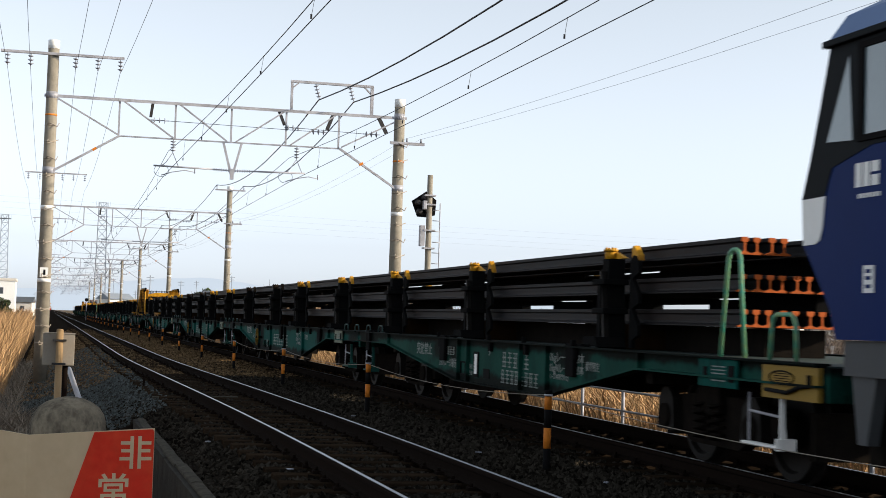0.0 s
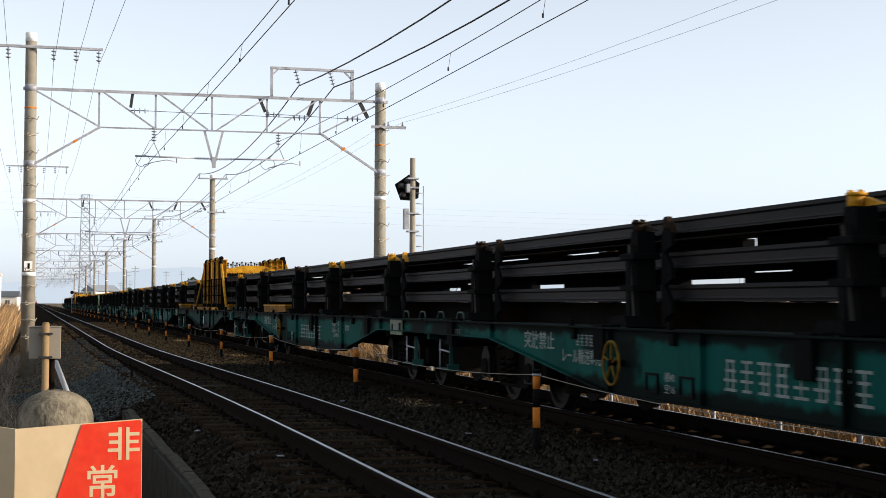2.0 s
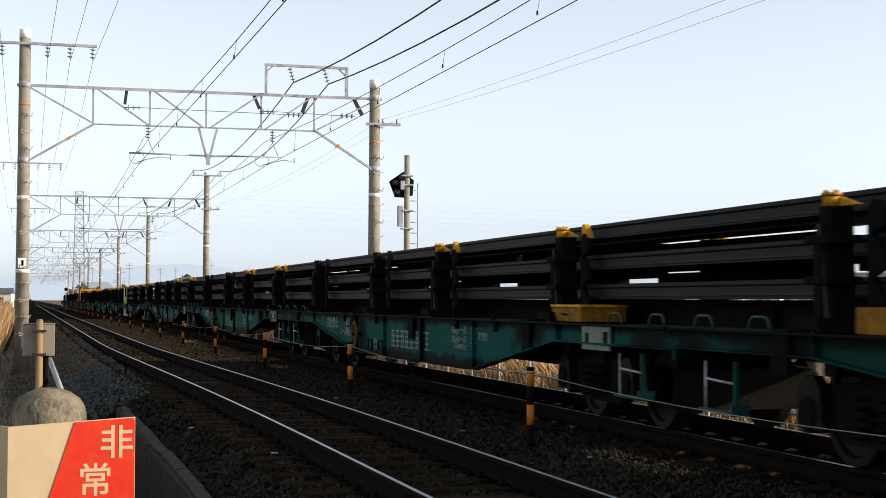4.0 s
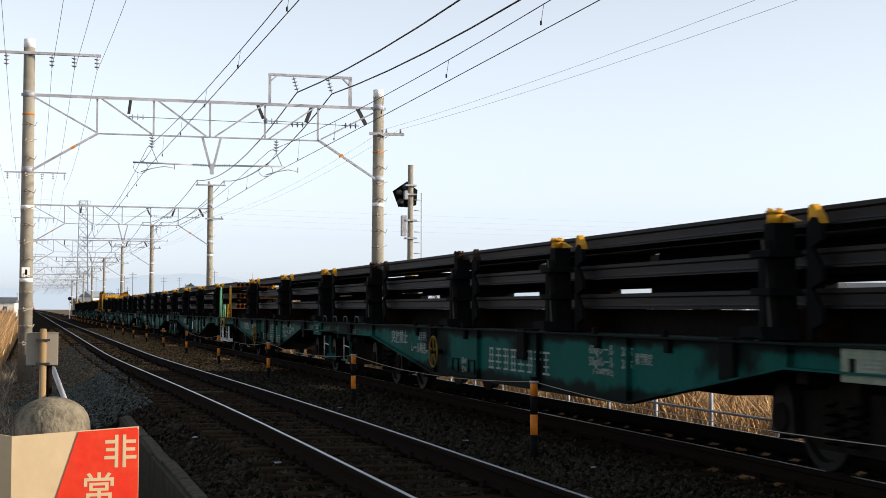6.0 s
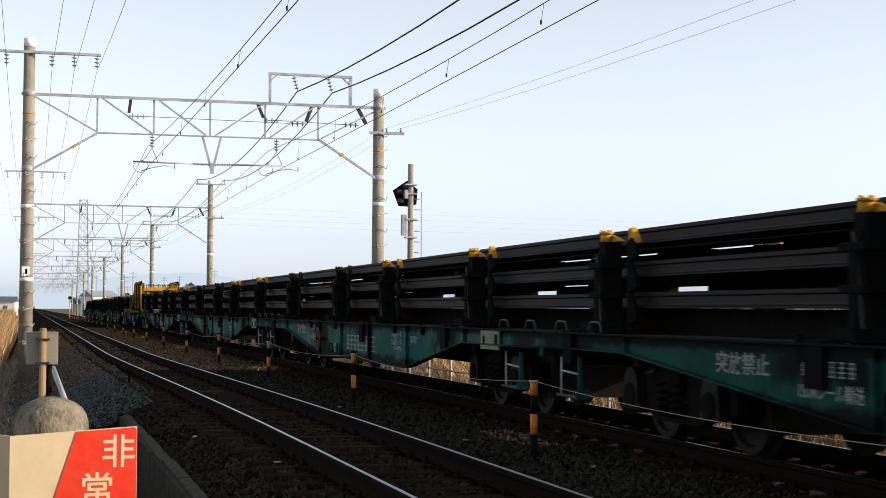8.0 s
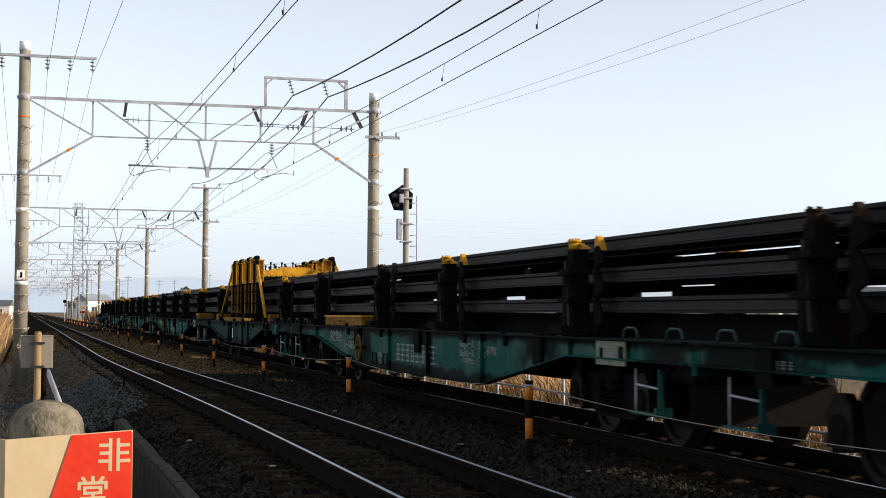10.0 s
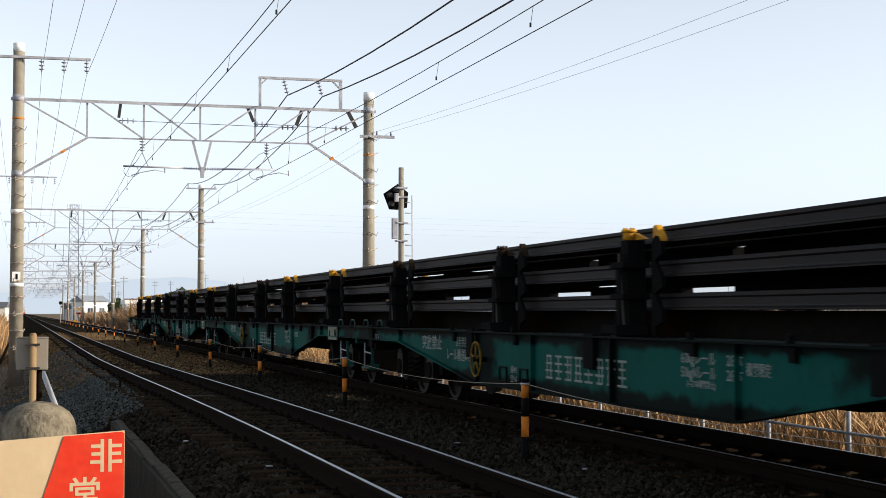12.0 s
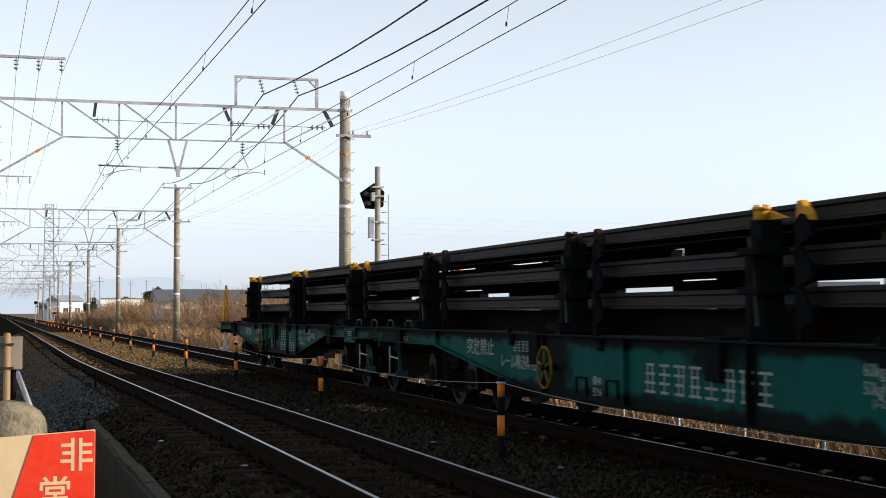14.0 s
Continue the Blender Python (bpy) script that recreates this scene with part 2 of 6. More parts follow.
SHORT_POSTS = {"front": (5.4, 10.75, 15.85), "mid": (3.1, 14.8), "rear": (3.3, 8.5, 13.9)}
LONG_POSTS = (3.9, 9.15, 13.25, 18.75)
M["sill_long"] = sill_paint("sooty_shaded_green_sill_paint", (0.006, 0.066, 0.055), (0.003, 0.0045, 0.004), [(p, 0.6, 0.28) for p in LONG_POSTS] + [(12.65, 0.35, 3), (8.6, 0.14, 3), (0.6, 0.5, 3), (19.6, 0.5, 3)], 0.41)
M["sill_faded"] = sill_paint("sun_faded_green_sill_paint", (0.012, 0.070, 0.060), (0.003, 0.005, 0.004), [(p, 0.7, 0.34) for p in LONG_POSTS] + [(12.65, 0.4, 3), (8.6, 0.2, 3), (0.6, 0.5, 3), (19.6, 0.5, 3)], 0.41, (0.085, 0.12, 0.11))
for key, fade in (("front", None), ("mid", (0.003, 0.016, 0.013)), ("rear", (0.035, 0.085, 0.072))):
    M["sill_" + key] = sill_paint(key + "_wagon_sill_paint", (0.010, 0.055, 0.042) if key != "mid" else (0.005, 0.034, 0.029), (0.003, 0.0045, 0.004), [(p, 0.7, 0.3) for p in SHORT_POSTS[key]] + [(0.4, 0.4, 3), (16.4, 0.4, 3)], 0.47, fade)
haze = bpy.data.materials.new("far_hill_haze_glow")       # hills as a plain backdrop, their haze put in as a pale glow
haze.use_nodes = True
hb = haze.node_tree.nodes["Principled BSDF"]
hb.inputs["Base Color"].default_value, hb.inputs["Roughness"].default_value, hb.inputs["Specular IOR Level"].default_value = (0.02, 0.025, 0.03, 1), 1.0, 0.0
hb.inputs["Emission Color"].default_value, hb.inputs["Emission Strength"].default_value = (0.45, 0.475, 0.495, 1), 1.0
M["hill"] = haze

# ---- mesh helpers ----


def box(bm, x0, x1, y0, y1, z0, z1, bevel=0.0):
    r = bmesh.ops.create_cube(bm, size=1.0)["verts"]
    for v in r:
        v.co = Vector(((x0 + x1) / 2 + v.co.x * (x1 - x0), (y0 + y1) / 2 + v.co.y * (y1 - y0), (z0 + z1) / 2 + v.co.z * (z1 - z0)))
    if bevel:
        es = {e for v in r for e in v.link_edges}
        bmesh.ops.bevel(bm, geom=list(es), offset=bevel, segments=2, affect="EDGES", profile=0.6)


def tube(bm, p, q, r0, r1=None, n=10, cap=True):
    p, q = Vector(p), Vector(q)
    r1 = r0 if r1 is None else r1
    d = (q - p).normalized()
    a = d.orthogonal().normalized()
    b = d.cross(a)
    rings = []
    for c, r in ((p, r0), (q, r1)):
        rings.append([bm.verts.new(c + (a * math.cos(i * 2 * math.pi / n) + b * math.sin(i * 2 * math.pi / n)) * r) for i in range(n)])
    for i in range(n):
        f = bm.faces.new((rings[0][i], rings[0][(i + 1) % n], rings[1][(i + 1) % n], rings[1][i]))
        f.smooth = n > 6
    if cap:
        bm.faces.new(list(reversed(rings[0])))
        bm.faces.new(rings[1])


def pipe(bm, pts, r, n=8):
    """A bent tube through points, with mitred joints."""
    pts = [Vector(p) for p in pts]
    rings, a = [], None
    for i, p in enumerate(pts):
        d = (pts[min(i + 1, len(pts) - 1)] - pts[max(i - 1, 0)]).normalized()
        a = d.orthogonal().normalized() if a is None else (a - d * a.dot(d)).normalized()
        b = d.cross(a)
        rings.append([bm.verts.new(p + (a * math.cos(k * 2 * math.pi / n) + b * math.sin(k * 2 * math.pi / n)) * r) for k in range(n)])
    for u, w in zip(rings, rings[1:]):
        for k in range(n):
            bm.faces.new((u[k], u[(k + 1) % n], w[(k + 1) % n], w[k])).smooth = n > 4
    bm.faces.new(list(reversed(rings[0])))
    bm.faces.new(rings[-1])


def prism(bm, outline, axis, a, b):
    """An outline of (u, v) pushed along an axis: 'x' takes (y, z), 'y' takes (x, z), 'z' takes (x, y)."""
    def at(u, v, w):
        return {"x": (w, u, v), "y": (u, w, v), "z": (u, v, w)}[axis]
    lo = [bm.verts.new(at(u, v, a)) for u, v in outline]
    hi = [bm.verts.new(at(u, v, b)) for u, v in outline]
    n = len(outline)
    for i in range(n):
        bm.faces.new((lo[i], lo[(i + 1) % n], hi[(i + 1) % n], hi[i]))
    bm.faces.new(list(reversed(lo)))
    bm.faces.new(hi)


def mesh_of(bm, name, mat):
    bmesh.ops.recalc_face_normals(bm, faces=bm.faces)
    me = bpy.data.meshes.new(name)
    bm.to_mesh(me)
    bm.free()
    me.materials.append(mat)
    return me


def part(name, bm, mat, parent, label=""):
    ob = new(name, bm if isinstance(bm, bpy.types.Mesh) else mesh_of(bm, name, mat))
    ob.parent = parent
    return tagged(ob, label)


def thing(name, label, category, at=None, group="", kind=""):
    ob = new(name)
    ob.empty_display_size = 0.2
    if at is not None:
        ob.matrix_basis = at
    return tagged(ob, label, category, group, kind)


def solid(name, bm, mat, label, category, group="", kind="", at=None):
    ob = new(name, mesh_of(bm, name, mat))
    if at is not None:
        ob.matrix_basis = at
    return tagged(ob, label, category, group, kind)


def lettering(name, text, size, mat, parent, at, label="", width=0.0, bold=0.0):
    """Flat painted writing, made into a mesh; at: its pose, the text runs along its x."""
    cu = bpy.data.curves.new(name, "FONT")
    cu.body, cu.size, cu.align_x, cu.align_y, cu.extrude, cu.resolution_u = text, size, "CENTER", "CENTER", 0.0004, 2
    cu.offset = bold * size
    tmp = bpy.data.objects.new(name, cu)
    scene.collection.objects.link(tmp)
    me = bpy.data.meshes.new_from_object(tmp.evaluated_get(bpy.context.evaluated_depsgraph_get()))
    bpy.data.objects.remove(tmp)
    bpy.data.curves.remove(cu)
    if width and len(me.vertices):
        xs = [v.co.x for v in me.vertices]
        k = width / max(max(xs) - min(xs), 1e-4)
        for v in me.vertices:
            v.co.x *= k
    me.materials.clear()
    me.materials.append(mat)
    ob = new(name, me)
    ob.parent = parent
    ob.matrix_basis = at
    return tagged(ob, label)


# ---- plan ----
TRACKS = {"near": 3.02, "far": 6.55}
GAUGE = 1.067
GANTRY_Y = [44.0 + 44.0 * i for i in range(9)]
POLE_L, POLE_R = -0.15, 9.68
SET = 170.62         # length of a set of nine wagons
HEAD_Y = 9.85       # the front of the first wagon at the clip's start
XT = TRACKS["far"]

# ---- ground and tracks ----


def ground_height(x, y=100.0):
    if 1.41 < x < 3.6 or (y > 24.5 and x < 3.6):
        x = max(x - bend(y), x if x < 1.4 else 1.41)
    if x < 1.4 and y < 24.5:
        pts = ((-400, -1.1), (-3.0, -1.1), (0.9, -1.35), (1.4, -1.35))
    else:
        pts = ((-400, -1.1), (-2.0, -1.08), (-0.6, -1.0), (1.30, -0.58), (1.8, -0.30), (2.1, -0.21), (7.7, -0.21), (8.2, -0.34), (9.0, -0.60), (11, -0.75), (14, -0.95), (400, -1.1))
    for (a, p), (b, q) in zip(pts, pts[1:]):
        if a <= x <= b:
            return p + (q - p) * (x - a) / (b - a)
    return -1.1


def ground():
    xs = [-2500, -400, -60, -20, -8, -4] + [-2 + 0.2 * i for i in range(17)] + [1.395, 1.405] + [1.6 + 0.2 * i for i in range(48)] + [12, 16, 24, 60, 400, 2500]
    ys = [-80, -20, -5] + [0.5 * i for i in range(0, 49)] + [24.49, 24.51] + [25 + 0.5 * i for i in range(40)] + [46 + 2 * i for i in range(60)] + [180 + 20 * i for i in range(20)] + [700, 1200, 2500, 4800]
    bm = bmesh.new()
    rnd = random.Random(4)
    grid = [[bm.verts.new((x, y, ground_height(max(-400, min(400, x)), y) + (rnd.uniform(-0.02, 0.02) if -2 < x < 11 and y < 160 else 0))) for x in xs] for y in ys]
    for j in range(len(ys) - 1):
        for i in range(len(xs) - 1):
            f = bm.faces.new((grid[j][i], grid[j][i + 1], grid[j + 1][i + 1], grid[j + 1][i]))
            f.material_index = 0 if -0.9 < (xs[i] + xs[i + 1]) / 2 < 8.9 else 1
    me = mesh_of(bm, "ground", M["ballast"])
    me.materials.append(M["soil"])
    return tagged(new("ground", me), "ballasted railway bed with dry bare soil beside it", "ground", kind="structure")


def stones(count, seed, near=6.5, far=48.5, power=1.9, x0=-0.6, size=1.0, mat="stone"):
    """Crushed stone lying on the ballast bed, thinning out with distance."""
    rng = np.random.RandomState(seed)
    base = np.array(((1, 0, 0), (-1, 0, 0), (0, 1, 0), (0, -1, 0), (0, 0, 1), (0, 0, -1)), float)
    tri = np.array(((0, 2, 4), (2, 1, 4), (1, 3, 4), (3, 0, 4), (2, 0, 5), (1, 2, 5), (3, 1, 5), (0, 3, 5)))
    y = near + (far - near) * rng.rand(count) ** power
    x = x0 + (1.95 - x0 if mat == "greystone" else 8.6 - x0) * rng.rand(count)
    keep = ~((x < 1.5) & (y < 24.6))
    if mat == "greystone":         # the fresh grey stone thins out towards the older brown bed
        keep &= rng.rand(count) < np.clip((y - 23.5) / 9 + 0.45 * np.clip(0.9 - x, 0, 1), 0.05, 1)
    x, y = x[keep], y[keep]
    z = np.array([ground_height(a, b) for a, b in zip(x, y)])
    for c in TRACKS.values():      # no stones on the rails, fewer on the sleepers
        c = c + (np.array([bend(v) for v in y]) if c < 4 else 0)
        on = np.abs(np.abs(x - c) - GAUGE / 2 - 0.03) < 0.11
        over = (np.abs(((y - 2.0) / 0.62 + 0.5) % 1 - 0.5) < 0.16) & (np.abs(x - c) < 0.95) & (rng.rand(len(x)) < 0.82)
        z = np.where(on | over, -9, z)
    ok = z > -5
    x, y, z = x[ok], y[ok], z[ok]
    n = len(x)
    s = size * (0.016 + 0.024 * rng.rand(n, 1, 1)) * (0.65 + 0.7 * rng.rand(n, 6, 3))
    v = base[None] * s + rng.normal(0, 0.006, (n, 6, 3))
    a = rng.rand(n) * 6.28
    b = rng.rand(n) * 6.28
    ca, sa_, cb, sb = np.cos(a)[:, None], np.sin(a)[:, None], np.cos(b)[:, None], np.sin(b)[:, None]
    vx, vy, vz = v[..., 0] * ca - v[..., 1] * sa_, v[..., 0] * sa_ + v[..., 1] * ca, v[..., 2]
    vy, vz = vy * cb - vz * sb, vy * sb + vz * cb
    v = np.stack([vx + x[:, None], vy + y[:, None], vz + z[:, None] + 0.012], -1).reshape(-1, 3)
    f = (tri[None] + 6 * np.arange(n)[:, None, None]).reshape(-1, 3)
    me = bpy.data.meshes.new("ballast_stones")
    me.from_pydata(v.tolist(), [], f.tolist())
    me.materials.append(M[mat])
    return tagged(new("ballast_stones", me), "crushed brown and grey track ballast stones", "ballast", kind="stuff")


RAIL = ((-0.0635, 0), (0.0635, 0), (0.0635, 0.011), (0.012, 0.029), (0.008, 0.045), (0.008, 0.105), (0.0325, 0.120), (0.0325, 0.149), (0.026, 0.155), (-0.026, 0.155), (-0.0325, 0.149), (-0.0325, 0.120), (-0.008, 0.105), (-0.008, 0.045), (-0.012, 0.029), (-0.0635, 0.011))


def bend(y):
    """The near track swings a little away from the far one beyond its straight start."""
    u = min(max((y - 14.0) / 32.0, 0.0), 1.0)
    return -0.45 * u * u * (3 - 2 * u)


def sweep(bm, outline, stations):
    """An (x, z) outline carried along stations (y, x shift)."""
    rings = [[bm.verts.new((u + dx, y, v)) for u, v in outline] for y, dx in stations]
    n = len(outline)
    for p, q in zip(rings, rings[1:]):
        for i in range(n):
            bm.faces.new((p[i], p[(i + 1) % n], q[(i + 1) % n], q[i]))
    bm.faces.new(list(reversed(rings[0])))
    bm.faces.new(rings[-1])


def track(name, x, label, swing=False):
    off = bend if swing else (lambda y: 0.0)
    stations = [(y, off(y)) for y in (-60, 10, 14, 17, 20, 23, 26, 29, 32, 35, 38, 41, 44, 46, 60, 1500)]
    root = thing(name, label, "railway track", pose(x, 0, 0), kind="structure")
    for s in (-1, 1):
        c = s * (GAUGE / 2 + 0.0325)
        bm = bmesh.new()
        sweep(bm, [(u + c, v - 0.157) for u, v in RAIL], stations)
        r = part("rail", bm, M["rust"], root, "running rail with rusty sides")
        bm = bmesh.new()
        sweep(bm, [(c - 0.012, -0.0015), (c + 0.022, -0.0015), (c + 0.018, 0.0015), (c - 0.008, 0.0015)], stations)
        part("running_surface", bm, M["polished"], r, "bright worn running band")
    bm = bmesh.new()
    box(bm, -1.05, 1.05, -0.1, 0.1, -0.33, -0.165, 0.012)
    sleeper = mesh_of(bm, "sleeper", M["sleeper"])
    bm = bmesh.new()
    for s in (-1, 1):
        for e in (-1, 1):
            c = s * (GAUGE / 2 + 0.0325) + e * 0.095
            box(bm, c - 0.035, c + 0.035, -0.05, 0.05, -0.166, -0.135, 0.006)
            tube(bm, (c, 0, -0.14), (c, 0, -0.105), 0.016, n=8)
    clip = mesh_of(bm, "rail_fastening", M["rust"])
    rnd = random.Random(7)
    for i in range(200):
        o = part("sleeper", sleeper, None, root)
        o.matrix_basis = pose(rnd.uniform(-0.03, 0.03) + off(2.0 + i * 0.62), 2.0 + i * 0.62, rnd.uniform(-0.012, 0.008), 0, 0, rnd.uniform(-0.8, 0.8))
        if i < 90:
            part("rail_fastening", clip, None, o)
    return root


def retaining_wall():
    root = thing("concrete_edge_wall", "low weathered concrete wall holding back the ballast", "wall", kind="structure")
    rnd = random.Random(3)
    y = 2.0
    while y < 24.3:
        bm = bmesh.new()
        box(bm, 1.33 + rnd.uniform(-0.006, 0.006), 1.47, y, min(y + 1.99, 24.4), -1.6, -0.42 + rnd.uniform(-0.006, 0.006), 0.01)
        part("concrete_block", bm, M["curb"], root)
        y += 2.0
    y = 2.0
    while y < 24.2:                  # chipped coping stones along the top
        n = rnd.uniform(0.9, 1.9)
        bm = bmesh.new()
        c = rnd.uniform(-0.012, 0.012)
        top = -0.385 + rnd.uniform(-0.018, 0.012)
        prism(bm, [(1.375 + c, -0.41), (1.50 + c, -0.41), (1.49 + c, top - 0.004), (1.42 + c, top), (1.38 + c, top - 0.012)], "y", y, min(y + n - 0.008, 24.4))
        part("coping_stone", bm, M["coping"], root)
        y += n
    return root


# ---- overhead line ----


def insulator(bm, p, q, n=4, r=0.055):
    p, q = Vector(p), Vector(q)
    tube(bm, p, q, 0.014, n=6)
    d = (q - p).normalized()
    for i in range(n):
        c = p.lerp(q, (i + 0.7) / (n + 0.4))
        tube(bm, c - d * 0.012, c + d * 0.018, r, r * 0.45, 10)


def bar(bm, p, q, w=0.05, h=0.05):
    """A straight square bar between two points of one cross plane."""
    p, q = Vector(p), Vector(q)
    d = (q - p).normalized()
    a = Vector((0, 1, 0))
    b = d.cross(a).normalized()
    vs = []
    for c in (p, q):
        for u, v in ((-1, -1), (1, -1), (1, 1), (-1, 1)):
            vs.append(bm.verts.new(c + a * u * w / 2 + b * v * h / 2))
    for f in ((0, 1, 2, 3), (7, 6, 5, 4), (0, 4, 5, 1), (1, 5, 6, 2), (2, 6, 7, 3), (3, 7, 4, 0)):
        bm.faces.new([vs[i] for i in f])


def gantry(framed=True):
    root = thing("overhead_line_gantry", "pale galvanised truss beam on two concrete poles", "gantry", group="overhead line gantries")
    for x, top, bot, red, white in ((POLE_L, 8.62 if framed else 9.1, -1.35, 6.57, 4.01), (POLE_R, 7.62 if framed else 8.45, -1.2, 5.82, 4.29)):
        bm = bmesh.new()
        tube(bm, (x, 0, bot), (x, 0, top), 0.195, 0.15, 24)
        p = part("pole", bm, M["concrete"], root, "round tapered concrete pole")
        bm = bmesh.new()
        tube(bm, (x, 0, top - 0.22), (x, 0, top + 0.02), 0.158, 0.156, 24)
        part("pole_cap", bm, M["white"], p, "pale painted pole top")
        for z, m, hh in ((red, "orange", 0.024), (white, "white", 0.055), (white - 2.0, "white", 0.05), (7.12, "galv", 0.09), (5.04, "galv", 0.09)):
            bm = bmesh.new()
            r = 0.195 - 0.045 * (z - bot) / (top - bot) + 0.006
            tube(bm, (x, 0, z - hh), (x, 0, z + hh), r, r, 24)
            part("band", bm, M[m], p)
        for k in range(14):
            z = 0.3 + k * 0.46
            if z < top - 0.4:
                bm = bmesh.new()
                s = 1 if k % 2 else -1
                r = 0.195 - 0.045 * (z - bot) / (top - bot)
                tube(bm, (x, 0, z - 0.02), (x, 0, z + 0.02), r + 0.004, r + 0.004, 20)
                pipe(bm, [(x - 0.08, -r, z), (x - 0.05, -r - 0.06, z + 0.05), (x + s * 0.08, -r - 0.1, z), (x + s * 0.12 + 0.05, -r - 0.1, z - 0.06), (x + 0.23, -r - 0.06, z + 0.05)], 0.014, 6)
                part("climbing_step", bm, M["galvbox"], p)
    rise = 0.0 if framed else -0.17
    bm = bmesh.new()
    bar(bm, (POLE_L - 0.2, 0, 7.14), (POLE_R + 0.2, 0, 7.12), 0.12, 0.012)
    bar(bm, (POLE_L - 0.2, -0.06, 7.10), (POLE_R + 0.2, -0.06, 7.08), 0.012, 0.08)
    part("top_chord", bm, M["galv"], root, "pale angle steel beam")
    bm = bmesh.new()
    bar(bm, (1.70, 0, 6.10), (7.94, 0, 6.10), 0.07, 0.035)
    part("bottom_chord", bm, M["galv"], root)
    for x in (1.69, 3.24, 4.81, 6.37, 7.9):
        bm = bmesh.new()
        bar(bm, (x, 0.02, 6.1), (x, 0.02, 7.09), 0.05, 0.05)
        part("upright", bm, M["galv"], root)
    for a, b in (((-0.1, 7.1), (1.69, 6.12)), ((1.8, 7.08), (3.2, 6.12)), ((3.35, 7.08), (4.7, 6.12)), ((4.95, 6.12), (6.3, 7.06)), ((6.5, 6.12), (7.8, 7.06)), ((7.98, 6.14), (9.6, 7.0))):
        bm = bmesh.new()
        bar(bm, (a[0], -0.03, a[1]), (b[0], -0.03, b[1]), 0.05, 0.042)
        part("diagonal", bm, M["galv"], root)
    for a, b in (((POLE_L + 0.1, 5.02), (1.72, 6.1)), ((POLE_R - 0.05, 5.0), (7.92, 6.1))):
        bm = bmesh.new()
        bar(bm, (a[0], -0.1, a[1]), (b[0], -0.05, b[1]), 0.06, 0.06)
        k = part("knee_brace", bm, M["galv"], root)
        bm = bmesh.new()
        m = Vector((a[0], -0.1, a[1])).lerp(Vector((b[0], -0.05, b[1])), 0.62)
        bar(bm, m - Vector((0.05, 0, 0.032)), m + Vector((0.05, 0, 0.032)), 0.068, 0.068)
        part("marker_band", bm, M["orange"], k)
    # centre drop and the two level registration tubes
    bm = bmesh.new()
    bar(bm, (4.6, 0, 6.1), (4.84, 0, 5.2), 0.06, 0.06)
    bar(bm, (5.12, 0, 6.1), (4.9, 0, 5.2), 0.06, 0.06)
    box(bm, 4.82, 4.92, -0.05, 0.05, 5.05, 5.35)
    part("centre_bracket", bm, M["galv"], root)
    for s, c in ((-1, 2.68), (1, 6.95)):
        bm = bmesh.new()
        tube(bm, (4.87 + s * 0.55, 0, 5.31), (c, 0, 5.33), 0.024, n=8)
        t = part("registration_tube", bm, M["galv"], root)
        bm = bmesh.new()
        insulator(bm, (4.87 + s * 0.05, 0, 5.3), (4.87 + s * 0.55, 0, 5.31), 7, 0.05)
        part("tube_insulator", bm, M["porcelain"], t)
        bm = bmesh.new()
        x0 = 3.05 if s < 0 else 6.55
        pipe(bm, [(x0 + 0.75, 0, 5.2), (x0 + 0.5, 0, 5.24), (x0 + 0.15, 0, 5.17), (x0 - 0.15, 0, 5.07)], 0.013, 6)
        tube(bm, (x0 + 0.78, 0, 5.31), (x0 + 0.78, 0, 5.16), 0.018, n=6)
        part("steady_arm", bm, M["galv"], t)
        bm = bmesh.new()
        insulator(bm, (x0 + 0.15, 0, 6.08), (x0 + 0.15, 0, 5.72), 4, 0.085)
        pipe(bm, [(x0 + 0.15, 0, 5.72), (x0 - 0.02, 0, 5.45), (x0 - 0.15, 0, 5.33)], 0.012, 5)
        pipe(bm, [(x0 + 0.15, 0, 5.72), (x0 + 0.32, 0, 5.33)], 0.012, 5)
        part("suspension_insulator", bm, M["porcelain"], root)
        bm = bmesh.new()
        pts = [(x0 - 0.15 + 0.2 * math.sin(a), 0.02, 5.2 + 0.17 * math.cos(a)) for a in [0.3 * i for i in range(19)]]
        pipe(bm, pts, 0.007, 5)
        part("jumper_loop", bm, M["wire"], root)
        bm = bmesh.new()
        bar(bm, (x0 - 0.45 if s < 0 else 6.15, 0, 7.08), (x0 - 0.5 if s < 0 else 6.32, 0, 6.68), 0.07, 0.08)
        part("span_bracket", bm, M["darksteel"], root)
        bm = bmesh.new()
        bar(bm, (7.72 if s < 0 else 9.05, 0, 7.08), (7.55 if s < 0 else 9.3, 0, 6.62), 0.07, 0.1)
        x1 = x0 - 0.5 if s < 0 else 6.32
        x2 = 7.55 if s < 0 else 9.1
        part("span_bracket", bm, M["darksteel"], root)
        bm = bmesh.new()
        z = 6.60 if s < 0 else 6.62
        tube(bm, (x1 + 0.5, 0, z), (x2 - 0.5, 0, z - 0.05), 0.008, n=5)
        part("cross_span_wire", bm, M["wire"], root)
        bm = bmesh.new()
        insulator(bm, (x1, 0, z), (x1 + 0.5, 0, z), 3, 0.09)
        insulator(bm, (x2, 0, z - 0.05), (x2 - 0.5, 0, z - 0.05), 3, 0.09)
        part("span_insulator", bm, M["porcelain"], root)
